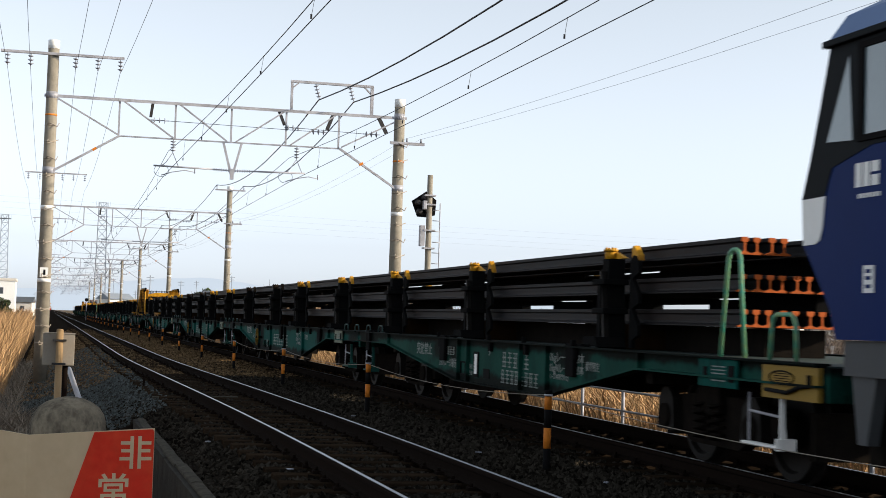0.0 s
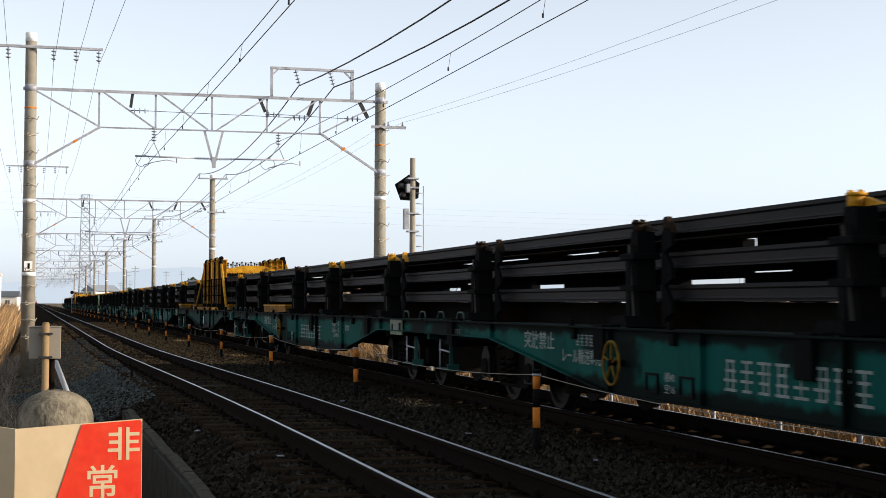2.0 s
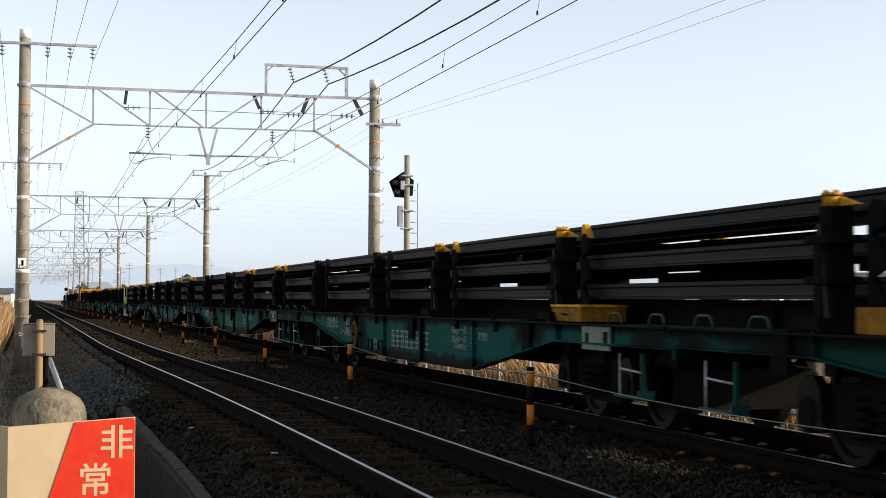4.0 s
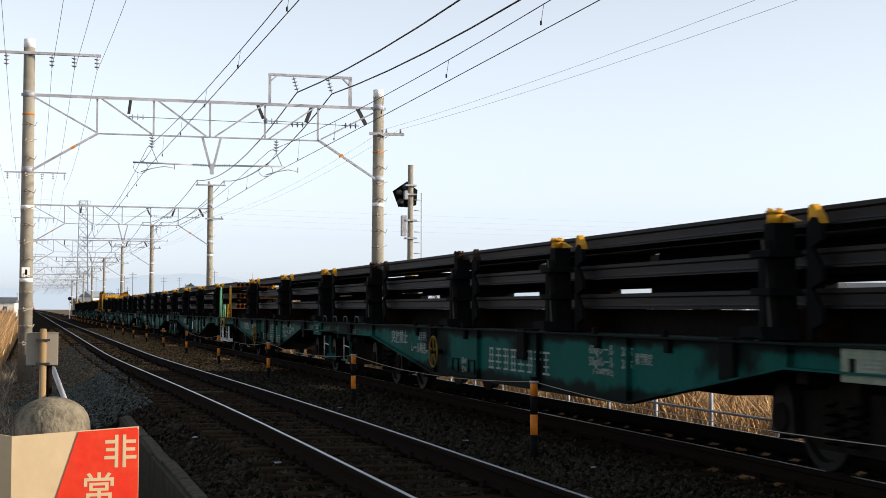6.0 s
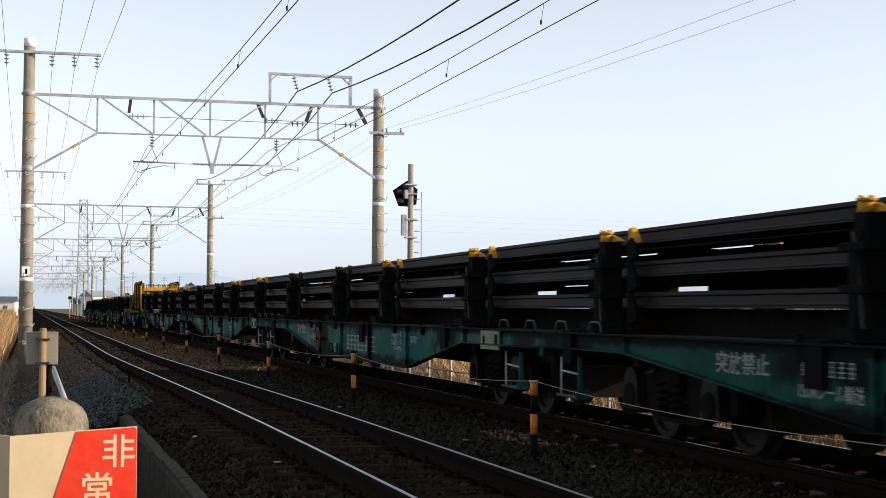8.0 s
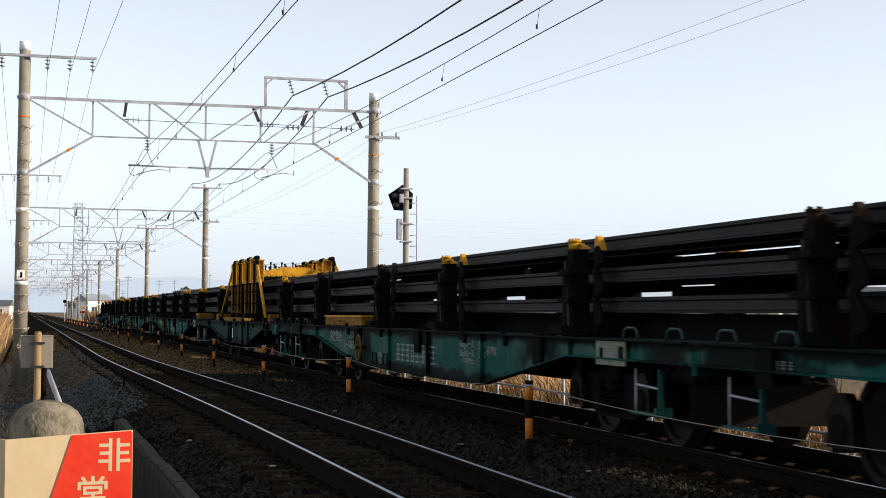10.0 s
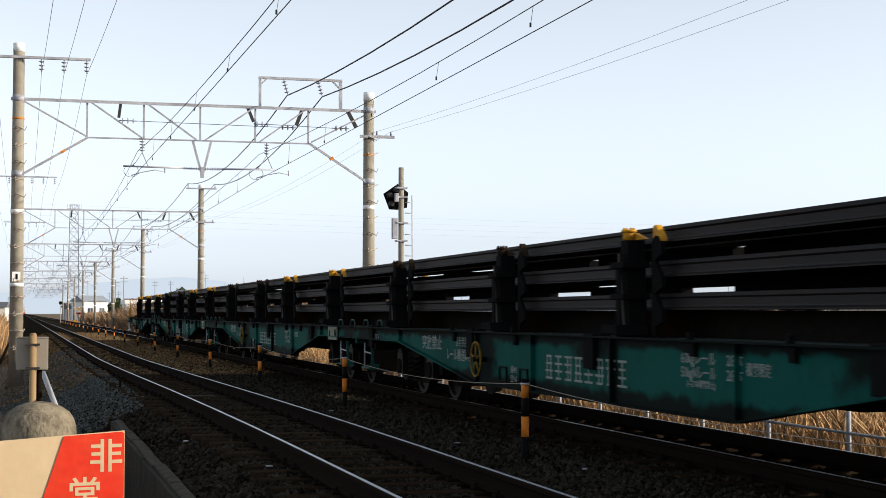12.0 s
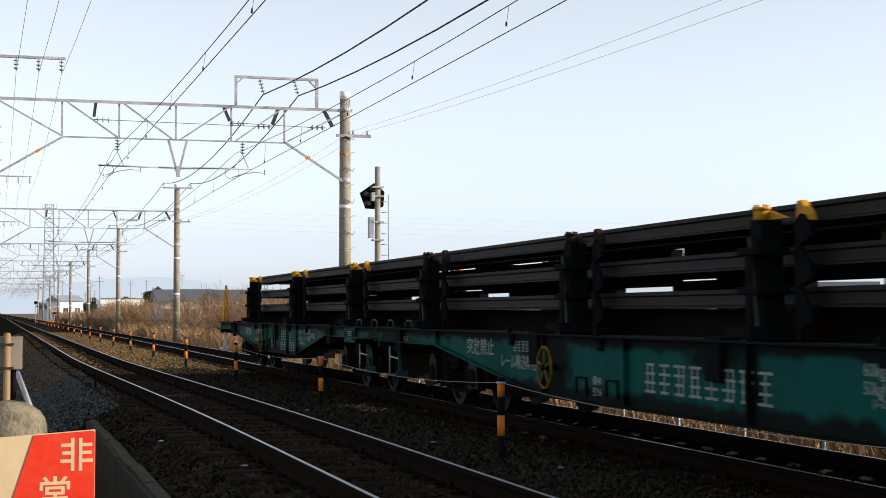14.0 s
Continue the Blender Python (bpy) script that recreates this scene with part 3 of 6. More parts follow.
    if framed:
        feeder_frame(root)
    else:
        for o in root.children:        # the far gantries hang a little lower on their poles
            if not o.name.startswith("pole"):
                o.location.z = rise
        bm = bmesh.new()
        box(bm, POLE_R - 0.85, POLE_R + 0.85, -0.22, -0.14, 8.2, 8.28)
        f = part("feeder_arm", bm, M["galv"], root)
        for x in (-0.75, 0.75):
            bm = bmesh.new()
            insulator(bm, (POLE_R + x, -0.18, 8.28), (POLE_R + x, -0.18, 8.52), 3, 0.06)
            part("feeder_insulator", bm, M["porcelain"], f)
    # cross arm with hanging insulators on the left pole, short arm on the right one
    bm = bmesh.new()
    box(bm, -1.55, 1.76, -0.24, -0.15, 8.2, 8.27)
    a = part("cross_arm", bm, M["galv"], root)
    for x in WIRES_LEFT:
        bm = bmesh.new()
        insulator(bm, (x, -0.2, 8.2), (x, -0.2, 7.84), 3, 0.085)
        part("pin_insulator", bm, M["porcelain"], a)
    a.location.z = 0.0 if framed else 0.46
    bm = bmesh.new()
    box(bm, POLE_R - 0.3, POLE_R + 0.72, -0.22, -0.15, 6.3, 6.38)
    a = part("short_arm", bm, M["galv"], root)
    for x in (0.2, 0.62):
        bm = bmesh.new()
        tube(bm, (POLE_R + x, -0.18, 6.38), (POLE_R + x, -0.18, 6.5), 0.035, 0.02, 8)
        part("small_insulator", bm, M["porcelain"], a)
    # number plate on the left pole: a plain dark bar
    bm = bmesh.new()
    box(bm, POLE_L - 0.12, POLE_L + 0.1, -0.215, -0.19, 2.1, 2.36)
    pl = part("pole_plate", bm, M["white"], root, "small white plate with a dark mark")
    bm = bmesh.new()
    box(bm, POLE_L - 0.03, POLE_L + 0.03, -0.22, -0.2155, 2.15, 2.3)
    part("mark", bm, M["black"], pl)
    return root


def feeder_frame(root):
    """Portal on the beam that carries the two feeders."""
    bm = bmesh.new()
    bar(bm, (6.5, 0, 7.12), (6.5, 0, 7.96), 0.07, 0.07)
    bar(bm, (8.84, 0, 7.12), (8.84, 0, 7.95), 0.07, 0.09)
    bar(bm, (6.46, 0, 7.96), (8.88, 0, 7.95), 0.08, 0.07)
    bar(bm, (6.5, 0, 7.75), (6.7, 0, 7.94), 0.05, 0.04)
    bar(bm, (8.84, 0, 7.7), (8.6, 0, 7.93), 0.05, 0.04)
    f = part("feeder_frame", bm, M["galv"], root)
    for x in (7.18, 8.18):
        bm = bmesh.new()
        insulator(bm, (x, 0, 7.93), (x + 0.12, 0, 7.5), 4, 0.085)
        part("feeder_insulator", bm, M["porcelain"], f)


WIRES_LEFT = (-1.36, -0.75, 0.45, 1.05, 1.66)


def wire(name, label, x, z, sag, r, zig=0.0, y0=-44.0, spans=10, phase=0, near=0.0):
    bm = bmesh.new()
    pts = []
    for i in range(spans):
        for k in range(12):
            u = k / 12
            zz = z - 4 * sag * u * (1 - u)
            sx = zig * (1 if (i + phase) % 2 else -1)
            pts.append((x + sx * (1 - 2 * u) + near * max(0.0, 2 - i - u) / 2, y0 + 44 * (i + u), zz))
    pipe(bm, pts, r, 5)
    return solid(name, bm, M["wire"], label, "wire")


def wires():
    for x in (3.20, 6.61):
        wire("contact_wire", "grooved copper contact wire over a track", x + (0.02 if x > 5 else -0.10), 5.06, 0.03, 0.0075, 0.12)
        wire("messenger_wire", "sagging messenger wire that carries the contact wire", x - 0.05, 5.75, 0.42, 0.0075, 0.08)
        bm = bmesh.new()
        for i in range(7):
            for k in range(1, 9):
                u = k / 9
                y = -44 + 44 * (i + u)
                tube(bm, (x - 0.1, y, 5.06), (x - 0.06, y, 5.75 - 4 * 0.42 * u * (1 - u)), 0.004, n=4, cap=False)
                tube(bm, (x - 0.1, y, 5.04), (x - 0.1, y, 5.10), 0.014, n=6)
        solid("droppers", bm, M["wire"], "thin dropper wires with clips between contact and messenger wire", "wire", kind="stuff")
    for x, far_x in ((7.28, POLE_R - 0.75), (8.3, POLE_R + 0.75)):
        stops = [(-44, x, 7.47), (0, x, 7.47), (44, x, 7.47)] + [(y, far_x, 8.52) for y in GANTRY_Y[1:]]
        bm = bmesh.new()
        pts = []
        for (ya, xa, za), (yb, xb, zb) in zip(stops, stops[1:]):
            for k in range(12):
                u = k / 12
                pts.append((xa + (xb - xa) * u, ya + (yb - ya) * u, za + (zb - za) * u - 4 * 0.75 * u * (1 - u)))
        pipe(bm, pts, 0.018, 6)
        solid("feeder_wire", bm, M["wire"], "thick black feeder cable hung from the gantries", "wire")
    for x in WIRES_LEFT:
        wire("line_wire", "thin high-voltage line wire on a cross arm", x, 7.82, 0.5, 0.0055, near=0.6)
    for x, near in ((9.88, 4.4), (10.3, 5.2)):
        wire("signal_wire", "thin pale wire on the short pole arm", x, 6.5, 0.35, 0.003, near=near)


# ---- signal, fence, stakes ----


def signal():
    root = thing("railway_signal", "black railway signal seen from behind on a grey post", "signal", pose(9.2, 38, 0))
    bm = bmesh.new()
    tube(bm, (0, 0, -0.9), (0, 0, 4.9), 0.085, 0.068, 18)
    part("post", bm, M["concrete"], root)
    bm = bmesh.new()
    prism(bm, [(-0.42, 4.24), (-0.05, 4.5), (0.22, 4.28), (0.19, 3.9), (-0.02, 3.84), (-0.27, 3.85)], "y", 0.16, 0.20)
    b = part("backboard", bm, M["black"], root, "black five-sided backing board")
    for x, z in ((-0.22, 4.2), (-0.05, 4.33), (-0.18, 3.98), (-0.02, 4.05)):
        bm = bmesh.new()
        tube(bm, (x - 0.05, 0.159, z), (x - 0.05, -0.02, z), 0.085, 0.055, 14)
        part("lamp_housing", bm, M["darksteel"], b)
    bm = bmesh.new()
    box(bm, -0.19, -0.10, -0.16, -0.03, 4.02, 4.24, 0.01)
    part("terminal_box", bm, M["galv"], b)
    bm = bmesh.new()
    box(bm, -0.24, -0.11, -0.1, 0.06, 3.1, 3.62, 0.01)
    part("relay_box", bm, M["galv"], root, "pale grey steel box")
    lad = part("ladder_rail", _tube((0.30, 0, -0.7), (0.28, 0, 4.2), 0.014), M["galv"], root)
    for k in range(17):
        part("rung", _tube((0.09, -0.02, -0.3 + k * 0.27), (0.292, 0, -0.3 + k * 0.27), 0.011), M["galv"], lad)
    for z in (4.38, 4.15, 3.5, 3.05):
        bm = bmesh.new()
        box(bm, -0.14, 0.14, -0.12, 0.12, z - 0.02, z + 0.02)
        part("clamp", bm, M["galv"], root)


def _tube(p, q, r, n=8):
    bm = bmesh.new()
    tube(bm, p, q, r, n=n)
    return bm


def fence():
    root = thing("trackside_fence", "pale steel pipe fence beside the far track", "fence")
    bm = bmesh.new()
    tube(bm, (0, 0, -0.95), (0, 0, 0.22), 0.028, n=10)
    post = mesh_of(bm, "post", M["galv"])
    for i in range(18):
        part("post", post, None, root).matrix_basis = pose(9.0, 6 + i * 1.95, 0)
    for z in (-0.12, 0.2):
        part("pipe_rail", _tube((9.0, 4, z), (9.0, 41, z), 0.018), M["galv"], root)


def stakes():
    root = thing("marker_stake", "black and orange striped marker stake in the ballast", "stake", group="marker stakes between the tracks")
    z0, z1 = -0.35, 0.59
    cuts = (z0, 0.02, 0.22, 0.40, 0.55, z1)
    for i, (a, b) in enumerate(zip(cuts, cuts[1:])):
        bm = bmesh.new()
        tube(bm, (0, 0, a), (0, 0, b), 0.038, n=14)
        part("band", bm, M["orange"] if i in (1, 3) else M["black"], root)
    bm = bmesh.new()
    tube(bm, (0, 0, 0.53), (0, 0, 0.55), 0.046, n=14)
    part("rope_ring", bm, M["galv"], root)
    first = Vector((4.78, 14.55, 0))
    root.matrix_basis = Matrix.Translation(first)
    ys = [14.55 - 8.83] + [14.55 + 8.83 * i for i in range(1, 22)]
    rnd = random.Random(9)
    for y in ys:
        copy_thing(root, pose(4.78, y, rnd.uniform(-0.03, 0.02), rnd.uniform(-1.5, 1.5), rnd.uniform(-1.5, 1.5)))
    for y in (5.72, 14.55, 23.38, 32.21, 41.04):
        bm = bmesh.new()
        pipe(bm, [(4.78, y + 8.83 * k / 12, 0.54 - 4 * 0.10 * (k / 12) * (1 - k / 12)) for k in range(13)], 0.0035, 5)
        solid("guard_rope", bm, M["galvbox"], "thin pale rope sagging between two marker stakes", "rope", group="ropes between stakes")


# ---- things near the camera ----


def warning_sign():
    root = thing("emergency_button_sign", "folded red and cream emergency button sign on a stand", "sign", pose(0, 2.6, 0))
    # the board is a three-sided case: front face turned a little, side face to the left
    bm = bmesh.new()
    prism(bm, [(-0.027, 0.0), (0.176, 0.03), (0.1755, 0.033), (-0.0255, 0.0035), (-0.118, 0.055), (-0.119, 0.052)], "z", 0.62, 1.028)
    for v in bm.verts:
        if v.co.z > 1:
            v.co.z += (v.co.x + 0.027) * (0.055 if v.co.x > -0.026 else -0.12)
    case = part("case", bm, M["cream"], root, "cream painted sheet metal case")
    face = pose(0.0745, 0.0148, 0, 0, 0, 8.4)
    bm = bmesh.new()
    prism(bm, [(0.003, 1.0325), (0.0985, 1.0375), (0.1015, 1.034), (0.1015, 0.70), (0.06, 0.64), (-0.105, 0.64), (-0.08, 0.78)], "y", -0.0016, -0.0006)
    red = part("red_field", bm, M["red"], case, "red painted field with a slanting edge")
    red.matrix_basis = face
    for ch, x, z, s in (("非", 0.0715, 0.987, 0.057), ("常", 0.037, 0.926, 0.057), ("ボ", 0.003, 0.865, 0.057)):
        lettering("character", ch, s, M["cream"], red, pose(x, -0.0018, z + 0.008, 90, 0, 0), bold=0.012)
    bm = bmesh.new()
    tube(bm, (0.05, 0.09, -1.4), (0.05, 0.09, 0.95), 0.03, n=14)
    box(bm, 0.0, 0.12, 0.02, 0.09, 0.7, 0.9)
    part("stand", bm, M["galv"], root)


def marker_post():
    root = thing("concrete_marker_post", "weathered round-topped concrete marker post", "post", pose(0.0415, 3.0, 0))
    bm = bmesh.new()
    prof = [(0.0705, -1.36), (0.0700, 1.0), (0.0685, 1.022), (0.0645, 1.036), (0.056, 1.049), (0.042, 1.059), (0.025, 1.066), (0.008, 1.069)]
    n = 40
    rings = [[bm.verts.new((r * math.cos(i * 2 * math.pi / n), r * math.sin(i * 2 * math.pi / n), z)) for i in range(n)] for r, z in prof]
    for a, b in zip(rings, rings[1:]):
        for i in range(n):
            bm.faces.new((a[i], a[(i + 1) % n], b[(i + 1) % n], b[i])).smooth = True
    bm.faces.new(rings[-1])
    bm.faces.new(list(reversed(rings[0])))
    part("shaft", bm, M["stonepost"], root)


def meter_box():
    root = thing("trackside_box", "galvanised steel box clamped to a tan steel pipe post", "equipment box", pose(0, 13, 0))
    bm = bmesh.new()
    tube(bm, (0.097, 0, -1.4), (0.097, 0, 1.06), 0.028, n=16)
    p = part("post", bm, M["tanpipe"], root, "tan painted pipe post")
    bm = bmesh.new()
    tube(bm, (0.097, 0, 1.061), (0.097, 0, 1.072), 0.03, 0.02, 16)
    part("post_cap", bm, M["tanpipe"], p)
    bm = bmesh.new()
    box(bm, -0.035, 0.217, 0.035, 0.16, 0.775, 1.03, 0.006)
    b = part("box_body", bm, M["galvbox"], root)
    bm = bmesh.new()
    box(bm, -0.04, 0.222, 0.03, 0.165, 1.031, 1.04, 0.002)
    part("lid", bm, M["galvbox"], b)
    for z in (0.79, 0.98):
        bm = bmesh.new()
        box(bm, 0.04, 0.15, -0.034, 0.036, z - 0.008, z + 0.008)
        part("clamp", bm, M["darksteel"], b)
    bm = bmesh.new()
    tube(bm, (0.15, 0.1, -1.4), (0.15, 0.1, 0.774), 0.022, n=12)
    part("cable_pipe", bm, M["rust"], root)
    bm = bmesh.new()
    tube(bm, (0.185, 0.5, 0.73), (0.31, -0.6, 0.40), 0.022, n=12)
    tube(bm, (0.31, -0.6, 0.41), (0.31, -0.6, -1.45), 0.022, n=10)
    solid("slanting_handrail", bm, M["galv"], "grey steel handrail slanting down beside the box", "handrail", at=pose(0, 13, 0))


def trackside_bits():
    """Small covers and a rusty stub in the ballast."""
    bm = bmesh.new()
    box(bm, -0.24, 0.24, -0.07, 0.07, 0, 0.03, 0.008)
    o = solid("cable_cover", bm, M["coping"], "small pale concrete cable cover beside the rail", "cable cover", group="cable covers", at=pose(1.98, 26.4, -0.2, 0, 0, 2))
    copy_thing(o, pose(2.95, 26.6, -0.19, 0, 0, -3))
    bm = bmesh.new()
    tube(bm, (0, 0, -0.1), (0.01, 0, 0.34), 0.025, 0.022, 10)
    tube(bm, (0.01, 0, 0.34), (0.01, 0, 0.36), 0.032, 0.03, 10)
    solid("rusty_stub", bm, M["rust"], "short rusty pipe stub standing in the ballast", "post", at=pose(1.8, 30, -0.33))
    rnd = random.Random(12)
    bm = bmesh.new()
    box(bm, -0.03, 0.03, -0.02, 0.02, 0, 0.012)
    o = solid("litter", bm, M["porcelain"], "small scrap of pale litter on the ballast", "litter", group="scraps of litter", at=pose(4.55, 16.2, -0.17))
    for x, y in ((4.3, 22.0), (1.75, 17.2), (4.9, 13.2), (2.2, 14.2)):
        copy_thing(o, pose(x, y, -0.17, 0, 0, rnd.uniform(0, 90)))


# ---- plants ----


def blades(name, label, category, areas, count, h0, h1, mat, seed, width=0.012, lean=0.35):
    """Dry grass and reeds: two-segment leaning blades over stretches (x0, x1, y0, y1)."""
    rng = np.random.RandomState(seed)
    V_, F_ = [], []
    for x0, x1, y0, y1, share in areas:
        n = int(count * share)
        x, y = x0 + (x1 - x0) * rng.rand(n), y0 + (y1 - y0) * rng.rand(n) ** 1.4
        clump = 0.55 + 0.45 * np.sin(x * 2.1 + 1.3 * np.sin(y * 0.9)) * np.sin(y * 1.3 + x)
        h = (h0 + (h1 - h0) * rng.rand(n)) * (0.6 + 0.6 * clump)
        a, b = rng.rand(n) * 6.28, rng.rand(n) * 6.28
        z = np.array([ground_height(u, w) for u, w in zip(x, y)]) - 0.03
        w = width * (0.6 + 0.8 * rng.rand(n))
        dx, dy = lean * h * np.cos(a), lean * h * np.sin(a)
        px, py = w * np.cos(b), w * np.sin(b)
        P = np.stack([np.stack([x - px, y - py, z], -1), np.stack([x + px, y + py, z], -1),
                      np.stack([x + dx * 0.35 + px * 0.8, y + dy * 0.35 + py * 0.8, z + h * 0.6], -1), np.stack([x + dx * 0.35 - px * 0.8, y + dy * 0.35 - py * 0.8, z + h * 0.6], -1),
                      np.stack([x + dx, y + dy, z + h * 0.97], -1)], 1)
        base = sum(len(v) for v in V_)
        V_.append(P.reshape(-1, 3))
        k = base + 5 * np.arange(n)
        F_ += [(int(i), int(i) + 1, int(i) + 2, int(i) + 3) for i in k] + [(int(i) + 3, int(i) + 2, int(i) + 4) for i in k]
    me = bpy.data.meshes.new(name)
    me.from_pydata(np.concatenate(V_).tolist(), [], F_)
    me.materials.append(mat)
    return tagged(new(name, me), label, category, kind="stuff")


def twig_tree(seed, height, spread, stems, depth=5):
    """Bare branching wood: tapered three-sided limbs that fork."""
    rnd = random.Random(seed)
    bm = bmesh.new()

    def grow(p, d, length, r, level):
        q = p + d * length
        tube(bm, p, q, r, r * 0.62, 4 if level < 2 else 3, cap=False)
        if level >= depth:
            return
        for _ in range(3 if level < 3 else 2):
            e = (d + Vector((rnd.gauss(0, 0.5), rnd.gauss(0, 0.5), rnd.gauss(0.12, 0.35)))).normalized()
            grow(p.lerp(q, rnd.uniform(0.55, 1.0)), e, length * rnd.uniform(0.6, 0.85), max(r * 0.6, 0.008), level + 1)

    for _ in range(stems):
        a = rnd.uniform(0, 6.28)
        s = rnd.uniform(0, spread)
        grow(Vector((s * math.cos(a), s * math.sin(a), -0.1)), Vector((rnd.gauss(0, 0.35), rnd.gauss(0, 0.35), 1)).normalized(), height * rnd.uniform(0.28, 0.4), 0.03, 0)
    return bm


def plants():
    blades("dry_reeds", "dense dry straw-coloured reeds on the bank", "reeds", [(-7, -1.0, 14, 120, 0.55), (-20, -2, 30, 200, 0.45)], 40000, 0.9, 2.3, M["straw"], 11, 0.016)
    blades("dry_grass", "tangled dry grass behind the trackside fence", "grass", [(9.4, 13.5, 8, 60, 1.0)], 34000, 0.45, 1.15, M["straw"], 12, 0.012, 0.6)
    blades("reed_bank", "tall dry reed bank below the shrubs", "reeds", [(10.2, 18, 40, 150, 1.0)], 42000, 0.5, 1.25, M["straw"], 14, 0.025, 0.4)
    blades("far_scrub", "brown winter scrub along the far line", "scrub", [(11.2, 15.5, 140, 330, 0.5), (-50, -4, 110, 420, 0.5)], 40000, 1.0, 2.4, M["twig"], 15, 0.10, 0.5)
    blades("grey_grass", "low withered grey grass at the foot of the bank", "grass", [(-2.6, -0.25, 8, 30, 0.6), (-3.5, -0.5, 20, 60, 0.4)], 30000, 0.12, 0.5, M["greygrass"], 13, 0.008, 0.8)
    a = thing("bare_shrub", "leafless tangled brown shrub on the bank", "shrub", pose(12.5, 62, -0.95), group="bare shrubs beside the line")
    part("branchwork", twig_tree(1, 3.4, 1.6, 9), M["twig"], a)
    b = thing("bare_shrub", "leafless tangled brown shrub on the bank", "shrub", pose(15.5, 84, -0.95), group="bare shrubs beside the line")
    part("branchwork", twig_tree(2, 3.8, 2.0, 10), M["twig"], b)
    rnd = random.Random(21)
    for i in range(60):
        y = 58 + i * 2.3 + rnd.uniform(-2, 2)
        x = 11.4 + rnd.uniform(0, 3.2) + (y - 58) * 0.004
        s = rnd.uniform(0.8, 1.12)
        copy_thing(rnd.choice((a, b)), pose(x, y, -0.95, 0, 0, rnd.uniform(0, 360))).scale = (s, s, s * rnd.uniform(0.8, 1.05))
    for x, y, s in ((-0.62, 10.5, 0.36), (-0.75, 12.2, 0.42), (-1.35, 13.5, 0.35), (-1.6, 16.5, 0.42), (-2.6, 24, 0.6)):
        copy_thing(a, pose(x, y, -1.05, 0, 0, x * 50)).scale = (s, s, s)
    c = thing("bare_shrub", "thin open leafless shrub at the edge of a field", "shrub", pose(18.2, 36.5, -1.05), group="bare shrubs beside the line")
    part("branchwork", twig_tree(6, 4.0, 0.7, 3, 5), M["greytwig"], c)
    for k, (x, y, s) in enumerate(((16.6, 35.0, 0.8), (19.4, 37.0, 0.95), (20.6, 38.5, 1.0), (22.5, 40, 1.05), (25.5, 41, 0.9), (21.6, 36, 0.8))):
        copy_thing(c, pose(x, y, -1.05, 0, 0, 67 * k)).scale = (s, s, s)
    t = thing("evergreen_tree", "round dark evergreen tree among the houses", "tree", pose(14.3, 150, -1.1))
    bm = bmesh.new()
    tube(bm, (0, 0, 0), (0.1, 0, 2.0), 0.16, 0.1, 10)
    for i in range(7):
        a2 = i * 0.9
        tube(bm, (0.1, 0, 1.5 + 0.1 * i), (0.1 + 0.9 * math.cos(a2), 0.9 * math.sin(a2), 2.7 + 0.2 * i), 0.06, 0.02, 6)
    part("trunk", bm, M["bark"], t)
    part("crown", leaf_ball(5, (0.1, 0, 2.75), (1.25, 1.25, 1.2), 4200, 0.10), M["leaf"], t)
    for i, (x, y, s) in enumerate(((13.5, 140, 0.5), (17.0, 175, 0.8), (12.6, 118, 0.42), (-6.5, 60, 0.5), (24, 210, 1.0), (-9, 120, 0.7), (15, 262, 0.9), (17.5, 300, 1.1), (-6.5, 240, 0.8), (26, 330, 1.2), (31, 360, 1.0), (38, 340, 1.1), (13.5, 225, 0.7))):
        copy_thing(t, pose(x, y, -1.1, 0, 0, i * 70)).scale = (s * 1.2, s * 1.2, s)


def leaf_ball(seed, centre, size, count, leaf):
    rng = np.random.RandomState(seed)
    lobes = rng.normal(0, 0.48, (14, 3))
    V_, F_ = [], []
    for i in range(count):
        l = lobes[rng.randint(14)]
        d = rng.normal(0, 1, 3)
        d /= np.linalg.norm(d)
        p = (l + d * (0.34 + 0.16 * rng.rand())) * np.array(size) + np.array(centre)
        a, b = rng.normal(0, leaf, 3), rng.normal(0, leaf, 3)
        k = len(V_)
        V_ += [p - a, p + b * 0.6, p + a, p - b * 0.6]
        F_.append((k, k + 1, k + 2, k + 3))
    me = bpy.data.meshes.new("crown")
    me.from_pydata([tuple(v) for v in V_], [], F_)
    me.materials.append(M["leaf"])
    return me


# ---- distance ----


